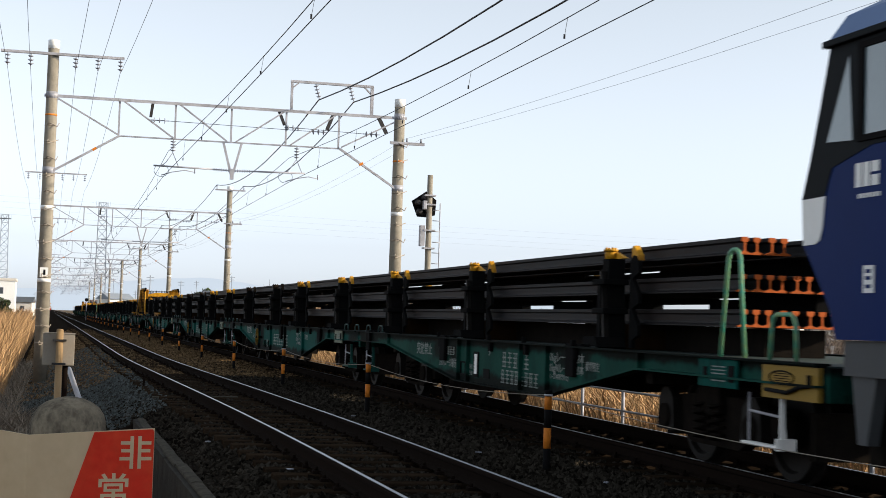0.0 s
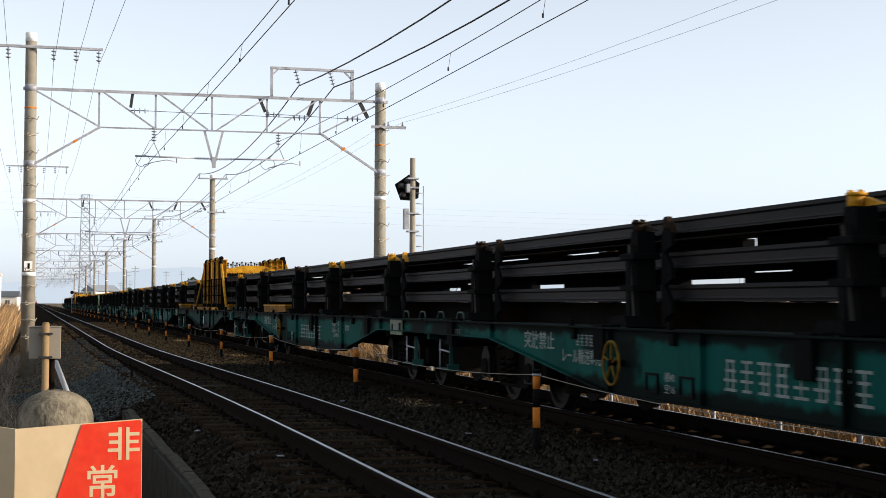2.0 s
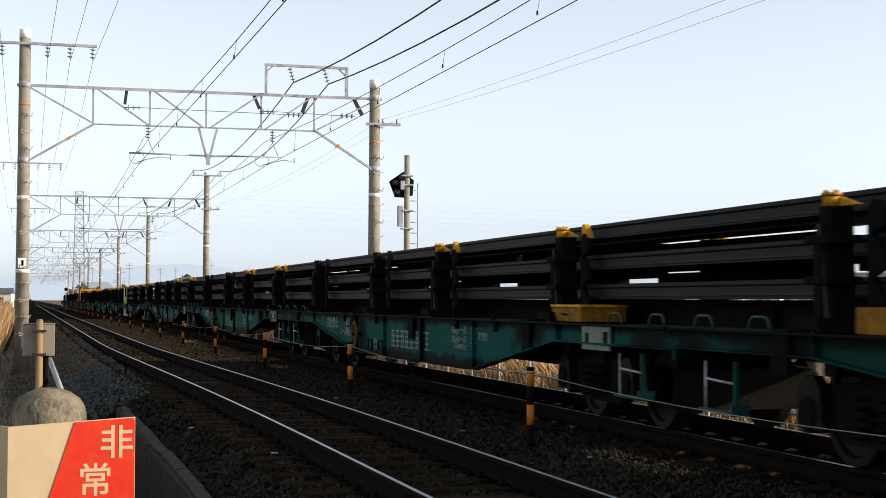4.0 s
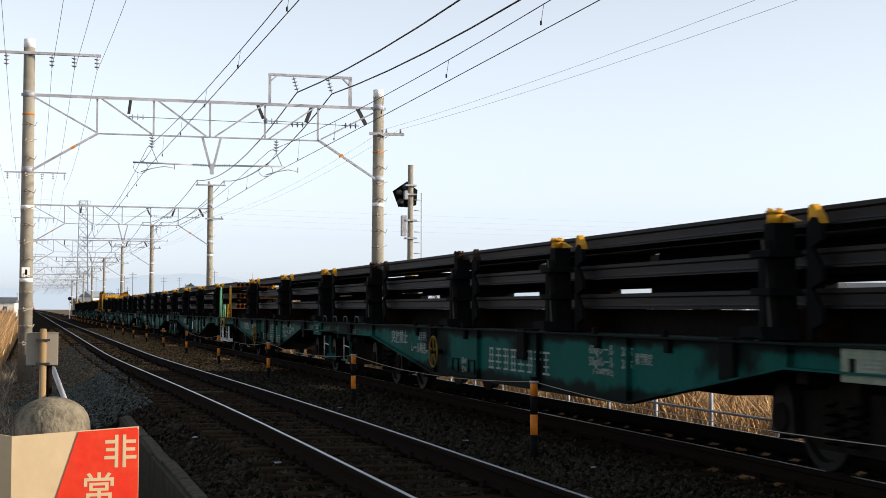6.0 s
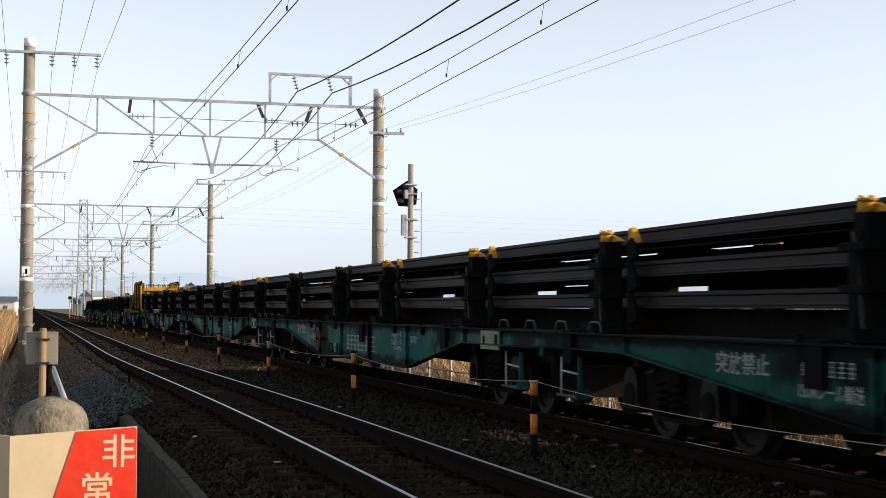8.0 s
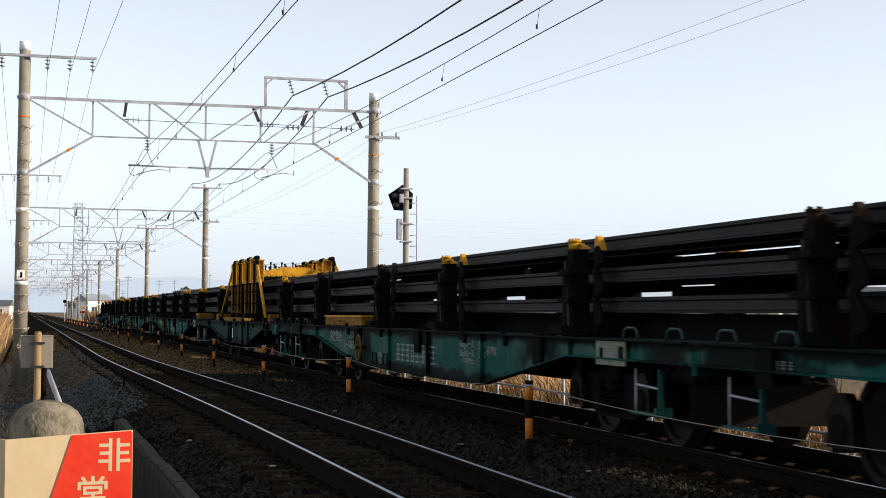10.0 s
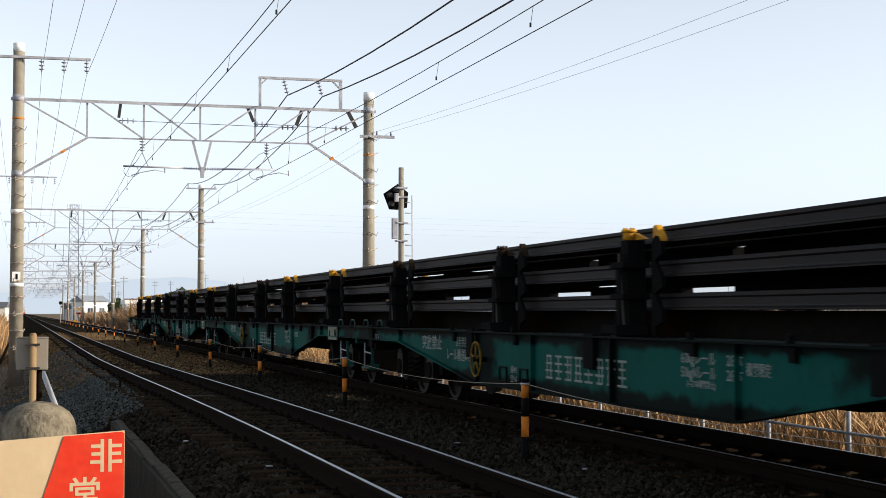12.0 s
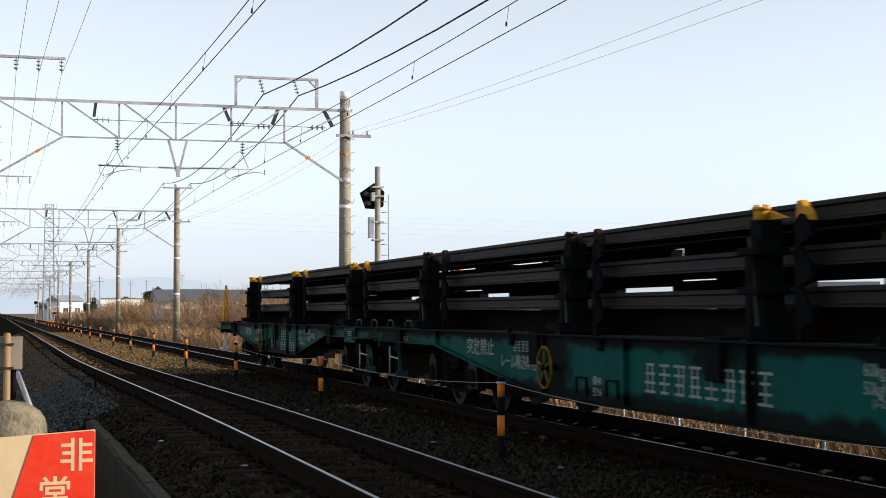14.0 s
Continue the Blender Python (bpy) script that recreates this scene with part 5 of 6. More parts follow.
def wagon(kind, L, belly, posts, painted, front=False, rear=False, centre=False):
    label = {"long": "green bogie flat wagon with black stanchions for long rails", "end": "green end wagon of a rail set with tall handrails", "mid": "green wagon under a yellow rail clamping frame"}[kind]
    root = thing("rail_wagon", label, "wagon", group="rail wagons of the train")
    out = sill_outline(L, belly)
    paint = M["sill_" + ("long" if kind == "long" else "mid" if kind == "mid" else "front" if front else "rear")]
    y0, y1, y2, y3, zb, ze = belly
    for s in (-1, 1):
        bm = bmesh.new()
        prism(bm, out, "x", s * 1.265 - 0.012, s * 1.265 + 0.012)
        sill = part("side_sill", bm, paint, root, "green fish-belly side sill streaked with dirt, shade painted under its flange")
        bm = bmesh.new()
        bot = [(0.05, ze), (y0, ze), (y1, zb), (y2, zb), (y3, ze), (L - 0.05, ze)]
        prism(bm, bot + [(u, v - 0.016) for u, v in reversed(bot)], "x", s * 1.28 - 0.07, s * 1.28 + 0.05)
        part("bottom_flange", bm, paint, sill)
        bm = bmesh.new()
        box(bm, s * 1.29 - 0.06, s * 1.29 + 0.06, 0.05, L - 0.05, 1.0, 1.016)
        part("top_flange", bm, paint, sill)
        for y in [y0, y1, (y1 + y2) / 2 - 0.9, (y1 + y2) / 2 + 1.4, y2, y3]:
            zz = ze if y in (y0, y3) else zb
            bm = bmesh.new()
            box(bm, s * 1.277, s * 1.277 + s * 0.05, y - 0.012, y + 0.012, zz, 0.998)
            part("rib", bm, paint, sill)
        for y in (y1 - 0.9, y1 + 0.8, y2 - 1.5, y2 + 1.0):
            bm = bmesh.new()
            box(bm, s * 1.30 - 0.02, s * 1.30 + 0.03, y - 0.05, y + 0.05, 0.88, 0.99, 0.008)
            box(bm, s * 1.33 - 0.02, s * 1.33 + 0.03, y - 0.03, y + 0.03, 1.0, 1.08, 0.01)
            part("lashing_ring", bm, M["blacksteel"], sill)
    bm = bmesh.new()
    box(bm, -1.25, 1.25, 0.06, L - 0.06, 0.955, 0.998)
    part("deck", bm, M["deck"], root, "grimy steel plate deck")
    bm = bmesh.new()
    prism(bm, [(0.3, 0.94), (L - 0.3, 0.94), (L - 0.3, 0.74), (y3, 0.72), (y2, zb + 0.05), (y1, zb + 0.05), (y0, 0.72), (0.3, 0.74)], "x", -0.25, 0.25)
    for y in (y0, y1, y2, y3):
        box(bm, -1.2, 1.2, y - 0.08, y + 0.08, 0.72, 0.94)
    part("centre_sill", bm, M["grime"], root)
    for y, d in ((0.02, -1), (L - 0.02, 1)):
        bm = bmesh.new()
        box(bm, -1.27, 1.27, y - 0.03, y + 0.03, 0.74, 0.99, 0.01)
        h = part("end_sill", bm, paint, root)
        bm = bmesh.new()
        box(bm, -0.12, 0.12, min(y, y + d * 0.3), max(y, y + d * 0.3), 0.78, 1.0, 0.03)
        part("coupler", bm, M["grime"], h)
    for y in (2.75, L - 2.7):
        bogie_parts(root, y)
    for i, y in enumerate(posts):
        for s in (-1, 1):
            stanchion(root, y, s, painted[i], kind != "mid")
        bm = bmesh.new()
        box(bm, -0.80, 0.76, y - 0.09, y + 0.09, 1.0, 1.260, 0.01)
        part("bearer", bm, M["rustyellow"], root, "rusty yellow bearer under the lowest rails")
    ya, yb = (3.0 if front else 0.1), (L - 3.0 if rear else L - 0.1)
    # added beam and planks shut out the background so the load's gaps stay dark
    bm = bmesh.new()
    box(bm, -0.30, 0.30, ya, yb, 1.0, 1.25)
    part("cradle_beam", bm, M["grime"], root, "long dark beam added to close the gap under the rails")
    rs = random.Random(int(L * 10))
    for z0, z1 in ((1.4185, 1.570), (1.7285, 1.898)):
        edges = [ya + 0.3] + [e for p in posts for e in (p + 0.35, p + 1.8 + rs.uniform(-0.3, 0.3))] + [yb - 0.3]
        for a, b in zip(edges[0::2], edges[1::2]):        # open on the far side of each post, filled dark elsewhere
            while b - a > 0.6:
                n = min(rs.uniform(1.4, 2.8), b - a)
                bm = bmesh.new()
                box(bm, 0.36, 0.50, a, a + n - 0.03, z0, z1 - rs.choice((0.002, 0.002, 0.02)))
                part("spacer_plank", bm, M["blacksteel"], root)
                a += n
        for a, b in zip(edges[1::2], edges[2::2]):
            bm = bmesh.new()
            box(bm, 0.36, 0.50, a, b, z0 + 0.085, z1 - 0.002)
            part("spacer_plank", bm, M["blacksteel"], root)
    # name plate with dark card holder near the front
    bm = bmesh.new()
    box(bm, -1.325, -1.30, 1.38, 2.12, 0.77, 0.995, 0.004)
    pl = part("data_plate", bm, M["paleplate"] if kind == "long" else M["green"], root, "faded pale data plate")
    bm = bmesh.new()
    box(bm, -1.334, -1.326, 1.42, 1.52, 0.82, 0.95)
    part("card_holder", bm, M["black"], pl)
    bm = bmesh.new()
    box(bm, -1.334, -1.326, 1.93, 2.0, 0.84, 0.93)
    part("lamp_bracket", bm, M["black"], pl)
    bm = bmesh.new()
    for k in range(5):
        box(bm, -1.331, -1.326, 1.58, 1.84, 0.82 + 0.028 * k, 0.83 + 0.028 * k)
    part("writing", bm, M["letter"], pl)
    # steps at both ends
    for y, m in ((0.95, "white" if front else "teal"), (L - (0.44 if rear else 0.95), "white" if rear else "teal")):
        bm = bmesh.new()
        box(bm, -1.31, -1.24, y - 0.24, y + 0.36, 0.36, 0.385, 0.006)
        box(bm, -1.32, -1.16, y - 0.275, y - 0.245, 0.35, 0.44, 0.005)
        prism(bm, [(-1.29, 0.44), (-1.235, 0.44), (-1.248, 0.52), (-1.252, 0.77), (-1.29, 0.77)], "y", y - 0.27, y - 0.25)
        st = part("step", bm, M[m], root, "painted steel step")
        bm = bmesh.new()
        tube(bm, (-1.27, y + 0.30, 0.385), (-1.27, y + 0.30, 0.76), 0.011, n=8)
        tube(bm, (-1.27, y + 0.30, 0.62), (-1.27, y - 0.2, 0.60), 0.011, n=8)
        part("step_rod", bm, M["galv"], st)
    for y in (0.5, 1.5, L - 0.5, L - 1.5):
        if not ((front and y < 3) or (rear and y > 3)):
            part("hand_loop", hoop(y - 0.17, y + 0.17, 1.014, 1.12, 0.011, -1.22), M["blackgreen"], root)
    if front or rear:
        m = M["greentube"] if front else M["yellow"]
        q = (lambda v: v) if front else (lambda v: L - v)
        a, b = sorted((q(1.46), q(1.92))) if front else (L - 0.82, L - 0.37)
        for hx in (-1.22, 1.22):
            part("tall_handrail", hoop(a, b, 1.014, 1.88, 0.018, hx, 0.12), m, root, "tall hoop handrail of bent tube")
        a, b = sorted((q(0.58), q(1.02))) if front else (L - 0.29, L + 0.05)
        for hx in (-1.22, 1.22):
            part("low_handrail", hoop(a, b, 1.014, 1.36, 0.018, hx, 0.03), m, root, "low hoop handrail of bent tube")
    if front:
        bm = bmesh.new()
        a, b = 0.06, 0.94
        box(bm, -1.318, -1.281, a, b, 0.74, 0.985)
        ye = part("end_plate", bm, M["dullyellow"], root, "dull yellow end plate with a black lever")
        bm = bmesh.new()
        pipe(bm, [(-1.322, 0.62 + 0.2 * math.cos(k * 0.42), 0.895 + 0.05 * math.sin(k * 0.42)) for k in range(16)], 0.006, 5)
        for k in range(4):
            box(bm, -1.322, -1.3185, 0.50, 0.74, 0.868 + 0.018 * k, 0.874 + 0.018 * k)
        pipe(bm, [(-1.33, 0.86, 0.80), (-1.34, 0.5, 0.79), (-1.34, 0.3, 0.84), (-1.34, 0.16, 0.85), (-1.34, 0.16, 0.93)], 0.016, 6)
        part("mark_and_lever", bm, M["black"], ye)
    # writing on the near sill
    wr = pose(0, 0, 0, 90, 0, -90)
    chalk = M["wornletter" if kind == "mid" else "letter"]
    def write(text, y, z, size, width):
        lettering("writing", text, size, chalk, root, Matrix.Translation((-1.2805, y, z)) @ wr, width=width, bold=0.012)
    def bars(y, z, n, size, gap):
        """Plain strokes in place of a name."""
        bm = bmesh.new()
        for i in range(n):
            c = y - i * gap
            for k in (0.0, 0.3, 0.6, 0.9):
                w = size * (0.42, 0.3, 0.36, 0.44)[(i + int(k * 10)) % 4]
                box(bm, -1.281, -1.278, c - w, c + w, z - size * 0.5 + k * size, z - size * 0.5 + (k + 0.09) * size)
            for k in ((-0.2, 0.22), (0.0,), (-0.3, 0.05))[i % 3]:
                box(bm, -1.2812, -1.278, c + (k - 0.04) * size, c + (k + 0.04) * size, z - size * 0.48, z + size * 0.48)
        tagged(part("name_mark", bm, chalk, root, "row of pale painted marks"), kind="stuff")
    if kind == "long":
        write("突放禁止", 15.18, 0.83, 0.20, 1.02)
        bars(13.95, 0.875, 5, 0.11, 0.13)
        write("レール輸送専用", 13.85, 0.70, 0.16, 1.12)
        bars(10.42, 0.68, 8, 0.25, 0.29)
        write("60kgレール", 6.75, 0.86, 0.12, 0.66)
        write("28本", 6.08, 0.86, 0.12, 0.28)
        write("50kgNレール", 6.75, 0.745, 0.12, 0.66)
        write("28本", 6.08, 0.745, 0.12, 0.28)
        write("積載限定", 5.68, 0.80, 0.11, 0.4)
        write("(1~27本積載禁止)", 6.7, 0.655, 0.07, 0.55)
        write("積40", 11.62, 0.60, 0.09, 0.22)
        write("空16", 11.62, 0.50, 0.09, 0.22)
        bars(18.85, 0.87, 5, 0.08, 0.11)
        for c in (12.0, 11.25):
            part("card_frame", card_frame(c, 0.14, -0.09), M["black"], root)
        brake_wheel(root, 12.7, 0.69)
    else:
        if kind == "end":
            write("突放禁止", 11.95, 0.82, 0.18, 0.92)
            write("150Mレール輸送" if not rear else "150Mレール", 10.6, 0.67, 0.13, 0.9)
            bars(10.95, 0.84, 6, 0.11, 0.13)
        bars(7.9, 0.80, 5, 0.18, 0.22)
        bars(7.95, 0.60, 8, 0.16, 0.185)
        write("60kgレール", 5.88, 0.88, 0.12, 0.74)
        write("50kgNレール", 5.84, 0.765, 0.12, 0.82)
        write("28本", 5.2, 0.88, 0.12, 0.26)
        write("28本", 5.2, 0.765, 0.12, 0.26)
        write("積載限定", 4.82, 0.815, 0.10, 0.40)
        write("(1~27本積載禁止)", 5.85, 0.675, 0.065, 0.62)
        write("9" if front else "1", 8.55, 0.87, 0.14, 0.08)
        write("積45", 9.0 if rear else 9.42, 0.66, 0.075, 0.2)
        write("空18", 9.0 if rear else 9.42, 0.58, 0.075, 0.2)
        if rear:
            brake_wheel(root, 9.64, 0.64)
            for c in (9.2, 8.65):
                part("card_frame", card_frame(c, 0.12), M["black"], root)
        else:
            part("card_frame", card_frame(9.75, 0.13), M["black"], root)
            bm = bmesh.new()
            box(bm, -1.29, -1.279, 9.02, 9.24, 0.54, 0.86)
            c = part("card_frame", bm, M["black"], root)
            bm = bmesh.new()
            box(bm, -1.294, -1.2905, 9.07, 9.19, 0.58, 0.83)
            part("card", bm, M["white"], c, "white paper card")
            bm = bmesh.new()
            box(bm, -1.286, -1.279, 8.52, 8.80, 0.54, 0.66, 0.003)
            part("sill_opening", bm, M["black"], root)
    if centre:
        clamp_frame(root)
    return root


def clamp_frame(root):
    """The yellow frame that grips the rails half way along."""
    before = set(root.children_recursive)
    for s in (-1, 1):
        xc = -1.0 if s < 0 else 0.9
        xp = xc * 1.06
        for y in (6.0, 7.25, 8.75, 9.95):
            inn = -s
            bm = bmesh.new()
            for u in (-0.055, 0.02):
                box(bm, xp + u, xp + u + 0.032, y - 0.06, y + 0.06, 1.17, 2.56, 0.004)
            p = part("clamp_post", bm, M["darkyellow"], root, "pair of grimy yellow upright strips")
            bm = bmesh.new()
            box(bm, xp - 0.022, xp + 0.019, y - 0.05, y + 0.05, 1.3, 2.54)
            part("core", bm, M["blacksteel"], p)
            bm = bmesh.new()
            h0, h1 = sorted((xp + inn * 0.056, xp + inn * 0.23))
            prism(bm, [(h0, 2.02), (h1, 2.02), (h1 + 0.02, 2.54), (h0 - (0.02 if s > 0 else 0), 2.54)], "y", y - 0.02, y + 0.02)
            for z in (2.04, 2.16, 2.28, 2.40):
                box(bm, h0, h1, y - 0.10, y - 0.02, z, z + 0.02)
            box(bm, h0, h0 + 0.02, y - 0.10, y - 0.02, 2.02, 2.54)
            box(bm, h1 - 0.02, h1, y - 0.10, y - 0.02, 2.02, 2.54)
            box(bm, h0 - 0.02, h1 + 0.02, y - 0.12, y + 0.06, 2.542, 2.57, 0.006)
            part("head", bm, M["yellow"], p, "ribbed yellow head")
            for z in (1.45, 1.75, 1.95):
                bm = bmesh.new()
                box(bm, xp - 0.064, xp + 0.064, y - 0.075, y + 0.075, z, z + 0.03, 0.004)
                part("strap", bm, M["blacksteel"], p)
            bm = bmesh.new()
            prism(bm, [(y - 0.16, 1.11), (y + 0.16, 1.11), (y + 0.10, 1.22), (y - 0.10, 1.22)], "x", xp - 0.075, xp + 0.075)
            part("shoe", bm, M["blacksteel"], p)
            bm = bmesh.new()
            tube(bm, (xc, y - 0.24, 2.61), (xc, y + 0.2, 2.61), 0.043, 0.043, 12)
            for k in range(4):
                tube(bm, (xc, y - 0.2 + 0.1 * k, 2.61), (xc, y - 0.15 + 0.1 * k, 2.61), 0.058, 0.058, 12)
            part("joint", bm, M["blacksteel"], p)
            bm = bmesh.new()
            box(bm, xp + inn * 0.15 - 0.085, xp + inn * 0.15 + 0.085, y - 0.14, y + 0.14, 1.03, 2.015, 0.015)
            part("cheek_plate", bm, M["blacksteel"], root, "black steel cheek against the rails")
        for a, b in ((6.2, 7.05), (7.45, 8.55), (8.95, 9.75)):
            part("tie_rod", _tube((xc, a, 2.60), (xc, b, 2.60), 0.04, 12), M["yellow"], root)
        for ya, yb in ((5.85, 3.4), (10.1, 12.0)):
            bm = bmesh.new()
            tube(bm, (xc * 1.02, ya, 2.55), (s * 1.14, yb, 1.12), 0.038, n=14)
            d = part("brace", bm, M["yellow"], root, "slanting yellow tube brace")
            bm = bmesh.new()
            box(bm, s * 1.14 - 0.06, s * 1.14 + 0.06, yb - 0.1, yb + 0.1, 1.016, 1.12)
            part("brace_foot", bm, M["blacksteel"], d)
            bm = bmesh.new()
            tube(bm, (xc * 1.02, ya, 2.60), (xc * 1.03, ya + (yb - ya) * 0.1, 2.41), 0.042, n=10)
            part("brace_socket", bm, M["blacksteel"], d)
        bm = bmesh.new()
        for a, b in ((6.6, 7.9), (8.3, 9.9)):
            box(bm, s * 1.2 - 0.09, s * 1.2 + 0.09, a, b, 1.02, 1.11, 0.01)
        part("base_rail", bm, M["darkyellow"], root)
        bm = bmesh.new()
        for a, b in ((5.2, 6.4), (8.0, 8.25), (10.1, 10.9)):
            tube(bm, (s * 1.2, a, 1.06), (s * 1.2, b, 1.06), 0.04, n=12)
        part("base_rod", bm, M["yellow"], root)
        bm = bmesh.new()
        box(bm, s * 0.95 - 0.2, s * 0.95 + 0.2, 2.75, 3.05, 1.017, 1.2, 0.01)
        part("stop_block", bm, M["darkyellow"], root)
        bm = bmesh.new()
        box(bm, s * 0.95 - 0.2, s * 0.95 + 0.2, 12.5, 13.1, 1.017, 1.2, 0.01)
        part("stop_block", bm, M["darkyellow"], root)
    # bowed yokes across the load, one for each pair of posts
    for y in (6.0, 7.25, 8.75, 9.95):
        bm = bmesh.new()
        prism(bm, [(-0.83, 2.17), (0.72, 2.17), (0.72, 2.26), (0.28, 2.385), (-0.36, 2.385), (-0.83, 2.26)], "y", y - 0.07, y + 0.05)
        box(bm, -0.83, 0.72, y - 0.085, y - 0.07, 2.17, 2.182)
        part("yoke", bm, M["yellow"], root, "bowed yellow yoke across the rails")
        bm = bmesh.new()
        box(bm, -0.83, 0.72, y - 0.09, y - 0.05, 2.115, 2.145)
        for k in range(7):
            box(bm, -0.75 + 0.23 * k, -0.72 + 0.23 * k, y - 0.085, y - 0.055, 2.055, 2.168)
        part("yoke_rest", bm, M["blacksteel"], root)
        for k in range(5):
            bm = bmesh.new()
            x = -0.62 + 0.28 * k
            tube(bm, (x, y + 0.12, 2.058), (x, y + 0.12, 2.47), 0.017, n=8)
            tube(bm, (x, y + 0.12, 2.47), (x, y + 0.12, 2.515), 0.027, n=8)
            part("pin", bm, M["blacksteel"], root)
        bm = bmesh.new()
        pipe(bm, [(-0.62 + 0.07 * k, y + 0.12, 2.50 - 0.006 * (2 - abs(k % 4 - 2))) for k in range(17)], 0.004, 4)
        part("safety_wire", bm, M["blacksteel"], root)
    # packing added between the tiers of rails, closing the view through them
    for y in (4.3, 5.6, 7.25, 8.75, 9.95, 11.2):
        for z, h in ((1.02, 0.24), (1.42, 0.15), (1.73, 0.168)):
            bm = bmesh.new()
            box(bm, -0.72, 0.72, y - 0.16, y + 0.16, z, z + h)
            part("packing_beam", bm, M["blacksteel"], root)
    for o in set(root.children) - before:
        o.location.y += 0.93


def locomotive():
    root = thing("electric_locomotive", "blue electric freight locomotive with white and grey trim", "locomotive")
    Y = 17.5
    prof = [(-0.17, 3.24), (0.10, 2.43), (0.21, 2.17), (0.18, 1.84), (-0.21, 1.40), (-0.30, 1.19)]
    mirror = [(-Y - y, z) for y, z in reversed(prof)]
    body = prof + mirror
    bm = bmesh.new()
    prism(bm, body, "x", -1.4, 1.4)
    b = part("body", bm, M["blue"], root, "blue painted body side")
    bm = bmesh.new()
    prism(bm, [(-1.43, 3.242), (1.43, 3.242), (1.30, 3.42), (0.9, 3.62), (-0.9, 3.62), (-1.30, 3.42)], "y", -Y + 0.3, -0.2)
    part("roof", bm, M["locoroof"], root, "blue-grey curved roof")
    bm = bmesh.new()
    box(bm, -1.45, 1.45, -Y + 0.25, -0.12, 3.19, 3.238, 0.01)
    part("gutter", bm, M["locodark"], root)
    bm = bmesh.new()
    box(bm, -1.36, 1.36, -Y + 0.4, -0.35, 0.95, 1.186)
    part("frame", bm, M["locogrey"], root, "grey underframe band")
    # corner trim: dark window band and white chevron
    bm = bmesh.new()
    prism(bm, [(-0.172, 3.19), (0.098, 2.43), (0.208, 2.17), (-0.12, 2.17), (-0.22, 2.36), (-0.75, 2.47), (-3.0, 2.47), (-3.0, 3.19)], "x", -1.406, -1.401)
    part("window_band", bm, M["locodark"], b, "raised band round the cab windows")
    bm = bmesh.new()
    prism(bm, [(0.206, 2.166), (-0.13, 2.172), (-0.10, 1.95), (-0.06, 1.87), (0.0, 1.845), (0.176, 1.842)], "x", -1.407, -1.4015)
    part("white_chevron", bm, M["white"], b, "white cab corner panel")
    bm = bmesh.new()
    prism(bm, [(-0.15, 2.54), (-0.50, 2.52), (-0.44, 3.10)], "x", -1.412, -1.4065)
    w = part("quarter_window", bm, M["locoglass"], b)
    bm = bmesh.new()
    prism(bm, [(-0.66, 2.54), (-1.7, 2.54), (-1.7, 3.12), (-0.62, 3.12)], "x", -1.413, -1.4065)
    w = part("cab_window", bm, M["locoglass"], b)
    bm = bmesh.new()
    for a, c, e, f in ((-0.66, -0.58, 2.5, 3.16), (-1.78, -1.7, 2.5, 3.16), (-1.78, -0.58, 3.12, 3.16), (-1.78, -0.58, 2.5, 2.54)):
        box(bm, -1.425, -1.407, a, c, e, f)
    part("window_frame", bm, M["black"], w)
    # painted mark in place of the operator's sign, number plate as bars
    bm = bmesh.new()
    for a, c, e, f in ((-0.62, -0.54, 2.2, 2.36), (-0.72, -0.64, 2.2, 2.36), (-0.84, -0.74, 2.2, 2.27), (-0.84, -0.74, 2.29, 2.36)):
        box(bm, -1.406, -1.401, a, c, e, f)
    for k in range(7):
        box(bm, -1.406, -1.401, -0.58 - k * 0.042 - 0.026, -0.58 - k * 0.042, 2.125, 2.155)
    part("white_mark", bm, M["white"], b, "white painted angular mark")
    bm = bmesh.new()
    box(bm, -1.408, -1.401, -0.80, -0.67, 1.50, 1.68)
    n = part("number_board", bm, M["white"], b, "small white board with blue bars")
    bm = bmesh.new()
    for z in (1.53, 1.585, 1.63):
        box(bm, -1.411, -1.4085, -0.77, -0.70, z, z + 0.025)
    part("bar", bm, M["blue"], n)
    # skirt, steps and bogies
    bm = bmesh.new()
    prism(bm, [(-0.34, 1.18), (-0.75, 1.18), (-0.72, 0.9), (-0.62, 0.5), (-0.5, 0.5), (-0.42, 0.9)], "x", -1.33, -1.24)
    part("cab_steps", bm, M["locogrey"], root, "grey end skirt and step plates")
    bm = bmesh.new()
    prism(bm, [(-0.34, 1.18), (-0.75, 1.18), (-0.72, 0.9), (-0.62, 0.5), (-0.5, 0.5), (-0.42, 0.9)], "x", 1.24, 1.33)
    part("cab_steps", bm, M["locogrey"], root, "grey end skirt and step plates")
    bm = bmesh.new()
    box(bm, -1.2, 1.2, -0.6, -0.42, 0.35, 0.95, 0.02)
    box(bm, -0.12, 0.12, -0.42, -0.1, 0.78, 1.0, 0.03)
    part("buffer_beam", bm, M["grime"], root)
    for y in (-2.9, -Y / 2, -Y + 2.9):
        bogie_parts(root, y)
    return root


MOVING = []


def gone(t):
    """How far the train has come since the clip's start, slowing a little."""
    return 23.12 * t - 0.0545 * t * t


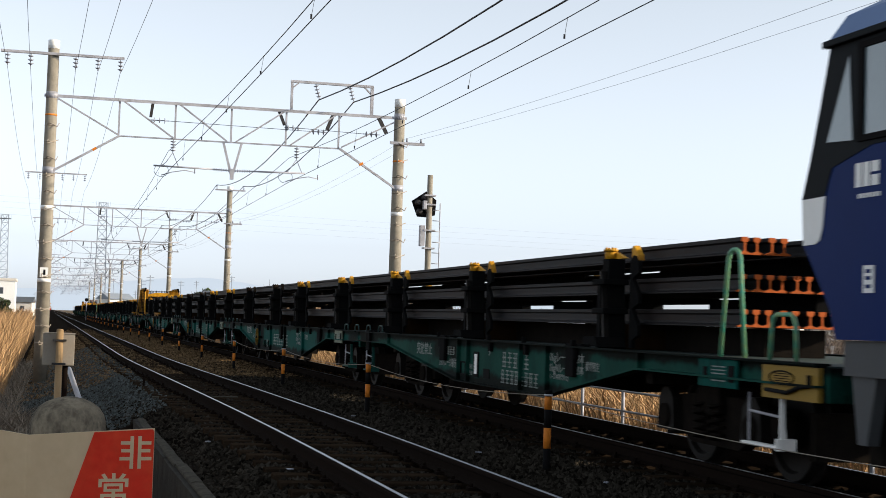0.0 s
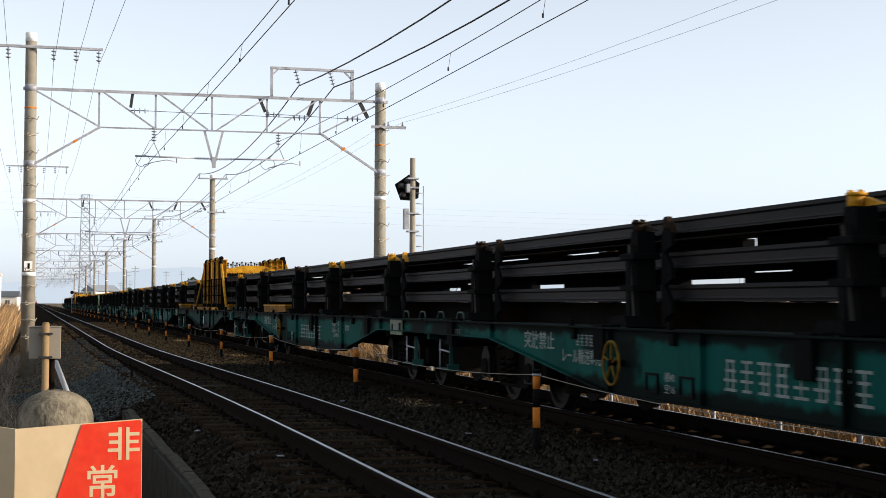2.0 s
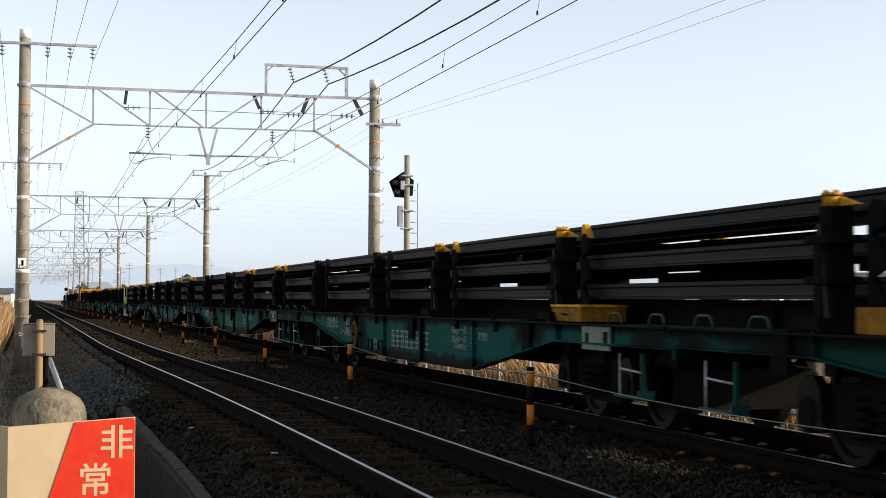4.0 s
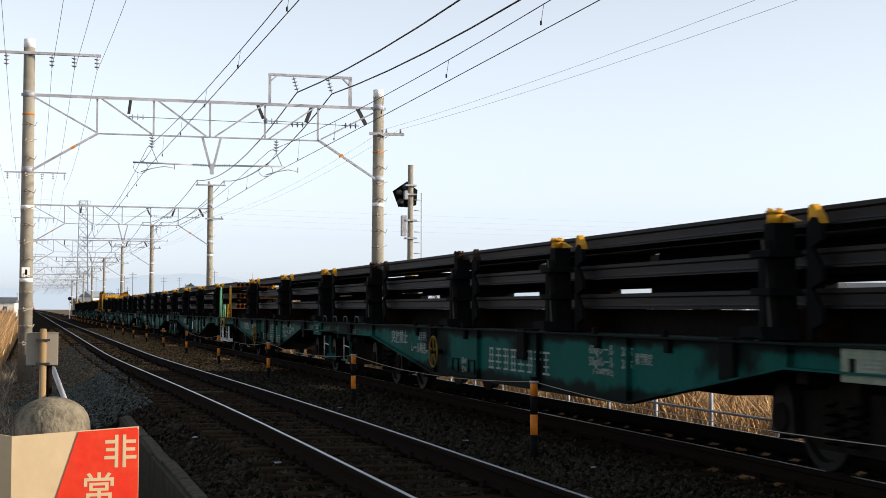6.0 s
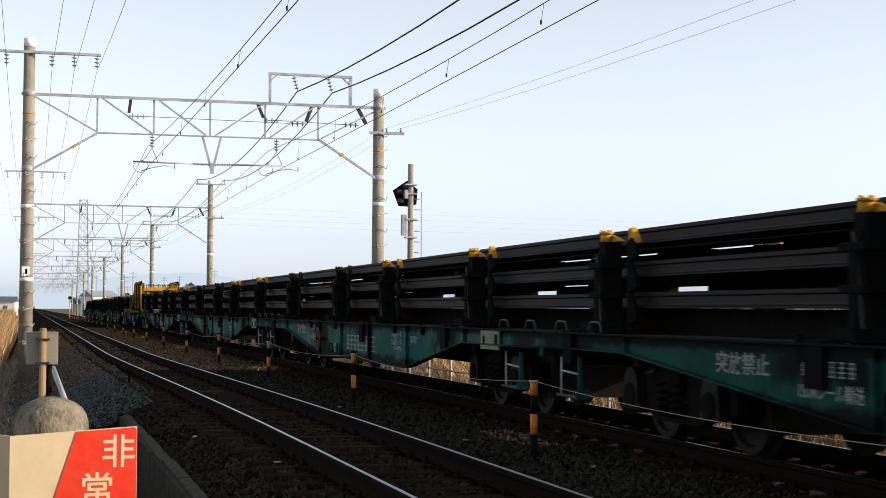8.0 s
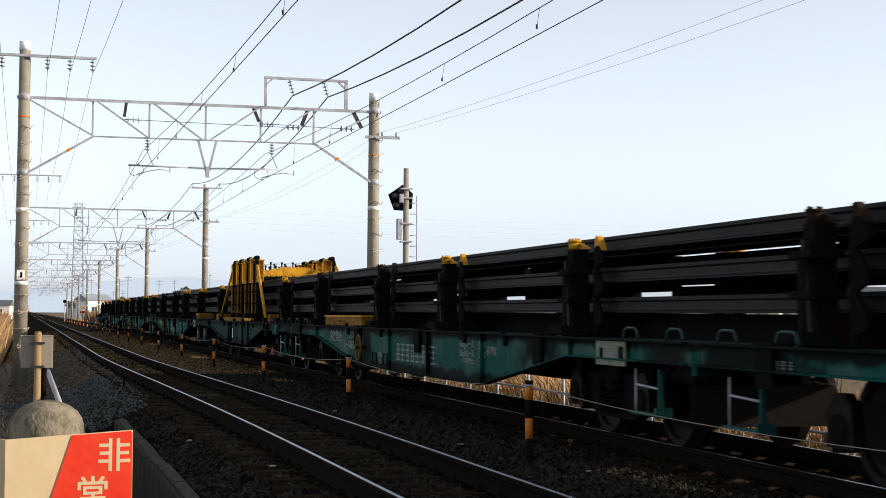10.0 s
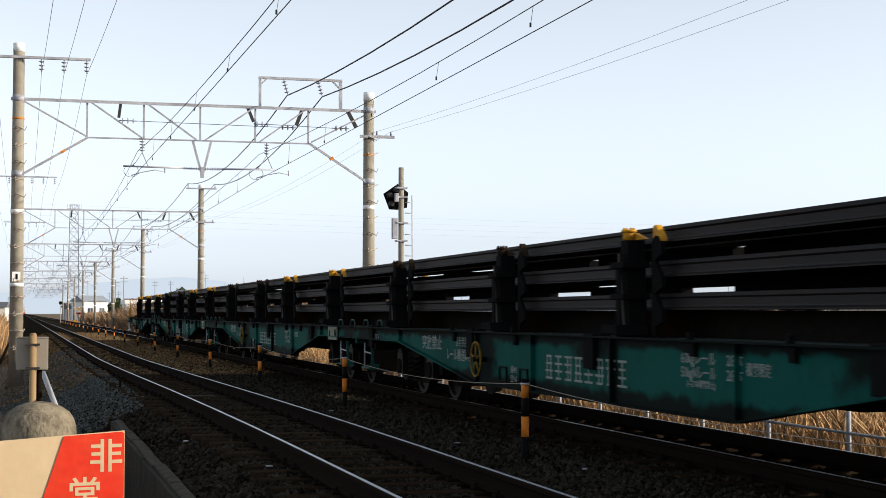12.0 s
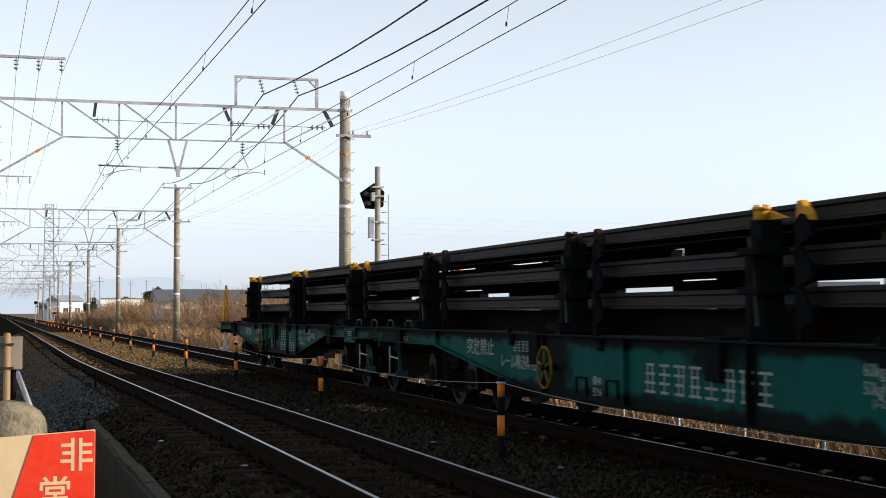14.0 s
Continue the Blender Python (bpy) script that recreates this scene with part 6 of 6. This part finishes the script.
def train():
    short = (3.5, 6.2, 9.95, 14.3, 0.47, 0.86)
    long_ = (2.9, 6.0, 13.0, 16.9, 0.41, 0.84)
    LS, LL = 16.82, 20.08
    first = wagon("end", LS, short, SHORT_POSTS["front"], (True, True, True), front=True)
    plain = wagon("long", LL, long_, LONG_POSTS, (True, True, False, False))
    mid = wagon("mid", LS, short, SHORT_POSTS["mid"], (True, True), centre=True)
    last = wagon("end", LS - 0.35, short, SHORT_POSTS["rear"], (True, True, True), rear=True)
    offs = (0, 16.85, 36.95, 57.05, 77.15, 93.95, 114.05, 134.15, 154.2)
    used = set()
    for s in range(2):
        for i, o in enumerate(offs):
            proto = {0: first, 4: mid, 8: last}.get(i, plain)
            ob = copy_thing(proto, Matrix()) if proto.name in used else proto
            used.add(proto.name)
            if s == 1 and 0 < i < 4:           # the front of the rear set is more faded
                for o2 in ob.children:
                    if o2.name.startswith("side_sill"):
                        o2.data = o2.data.copy()
                        o2.data.materials[0] = M["sill_faded"]
            MOVING.append((ob, Vector((XT, HEAD_Y + s * SET + o, 0))))
        # yellow chests on the decks beside the clamping frame
        for o, n in ((57.05 + 14.1, 3.3), (93.95 + 2.9, 0.9)):
            bm = bmesh.new()
            box(bm, -1.05, -0.55, 0, n, 1.02, 1.17, 0.012)
            ch = solid("yellow_chest", bm, M["darkyellow"], "flat yellow steel chest lying on a wagon deck", "chest", group="chests on the wagons")
            bm = bmesh.new()
            box(bm, -1.065, -0.535, -0.015, n + 0.015, 1.171, 1.2, 0.006)
            part("lid", bm, M["yellow"], ch)
            bm = bmesh.new()
            pipe(bm, [(-1.056, n * 0.42, 1.09), (-1.085, n * 0.44, 1.10), (-1.085, n * 0.56, 1.10), (-1.056, n * 0.58, 1.09)], 0.008, 6)
            part("handle", bm, M["blacksteel"], ch)
            MOVING.append((ch, Vector((XT, HEAD_Y + s * SET + o, 0))))
        length = SET - 3.6
        bm = bmesh.new()
        prism(bm, RAIL, "y", 0, length)
        body = mesh_of(bm, "long_rail", M["newrail"])
        bm = bmesh.new()
        prism(bm, [(u * 1.01, v * 1.0 + 0.0005) for u, v in RAIL], "y", -0.012, -0.001)
        tip = mesh_of(bm, "painted_end", M["dullend" if s else "endpaint"])
        bm = bmesh.new()
        prism(bm, RAIL, "y", length + 0.001, length + 0.012)
        tail = mesh_of(bm, "painted_end", M["dullend"])
        for tier, z in enumerate((1.262, 1.572, 1.90)):
            for k in range(10):
                if tier == 2 and k in (4, 9):
                    continue
                o = tagged(new("long_rail", body), "new dark steel rail with an orange painted end", "rail", group="long rails on the train")
                part("painted_end", tip, None, o)
                part("painted_end", tail, None, o)
                ahead = -0.42 if tier == 2 and k > 4 else 0.012 * ((k * 7 + tier * 3) % 5)
                MOVING.append((o, Vector((XT - 0.64 + k * 0.128, HEAD_Y + s * SET + 2.73 + ahead, z))))
    MOVING.append((locomotive(), Vector((XT, HEAD_Y - 0.02, 0))))


def motions():
    for ob, p in MOVING:
        walk(ob, [(t, Matrix.Translation((p.x, p.y - gone(t), p.z))) for t in range(15)])


# ---- build ----
ground()
retaining_wall()
signal()
fence()
stakes()
warning_sign()
marker_post()
meter_box()
trackside_bits()
wires()
g = gantry()
g.matrix_basis = pose(0, GANTRY_Y[0], 0)
g = gantry(False)
g.matrix_basis = pose(0, GANTRY_Y[1], 0)
for y in GANTRY_Y[2:]:
    copy_thing(g, pose(0, y, 0))
distance()
plants()
train()
track("railway_track_near", TRACKS["near"], "rusty rails on dark wooden sleepers in ballast", True)
track("railway_track_far", TRACKS["far"], "rusty rails on dark wooden sleepers in ballast")
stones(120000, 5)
# paler gravel beyond 36 m, standing in for the sunlit stretch
stones(60000, 6, 36, 115, 1.2, -0.8, 1.5, "sunlitstone")
stones(60000, 8, 24.6, 62, 1.2, -1.0, 1.2, "greystone")
motions()
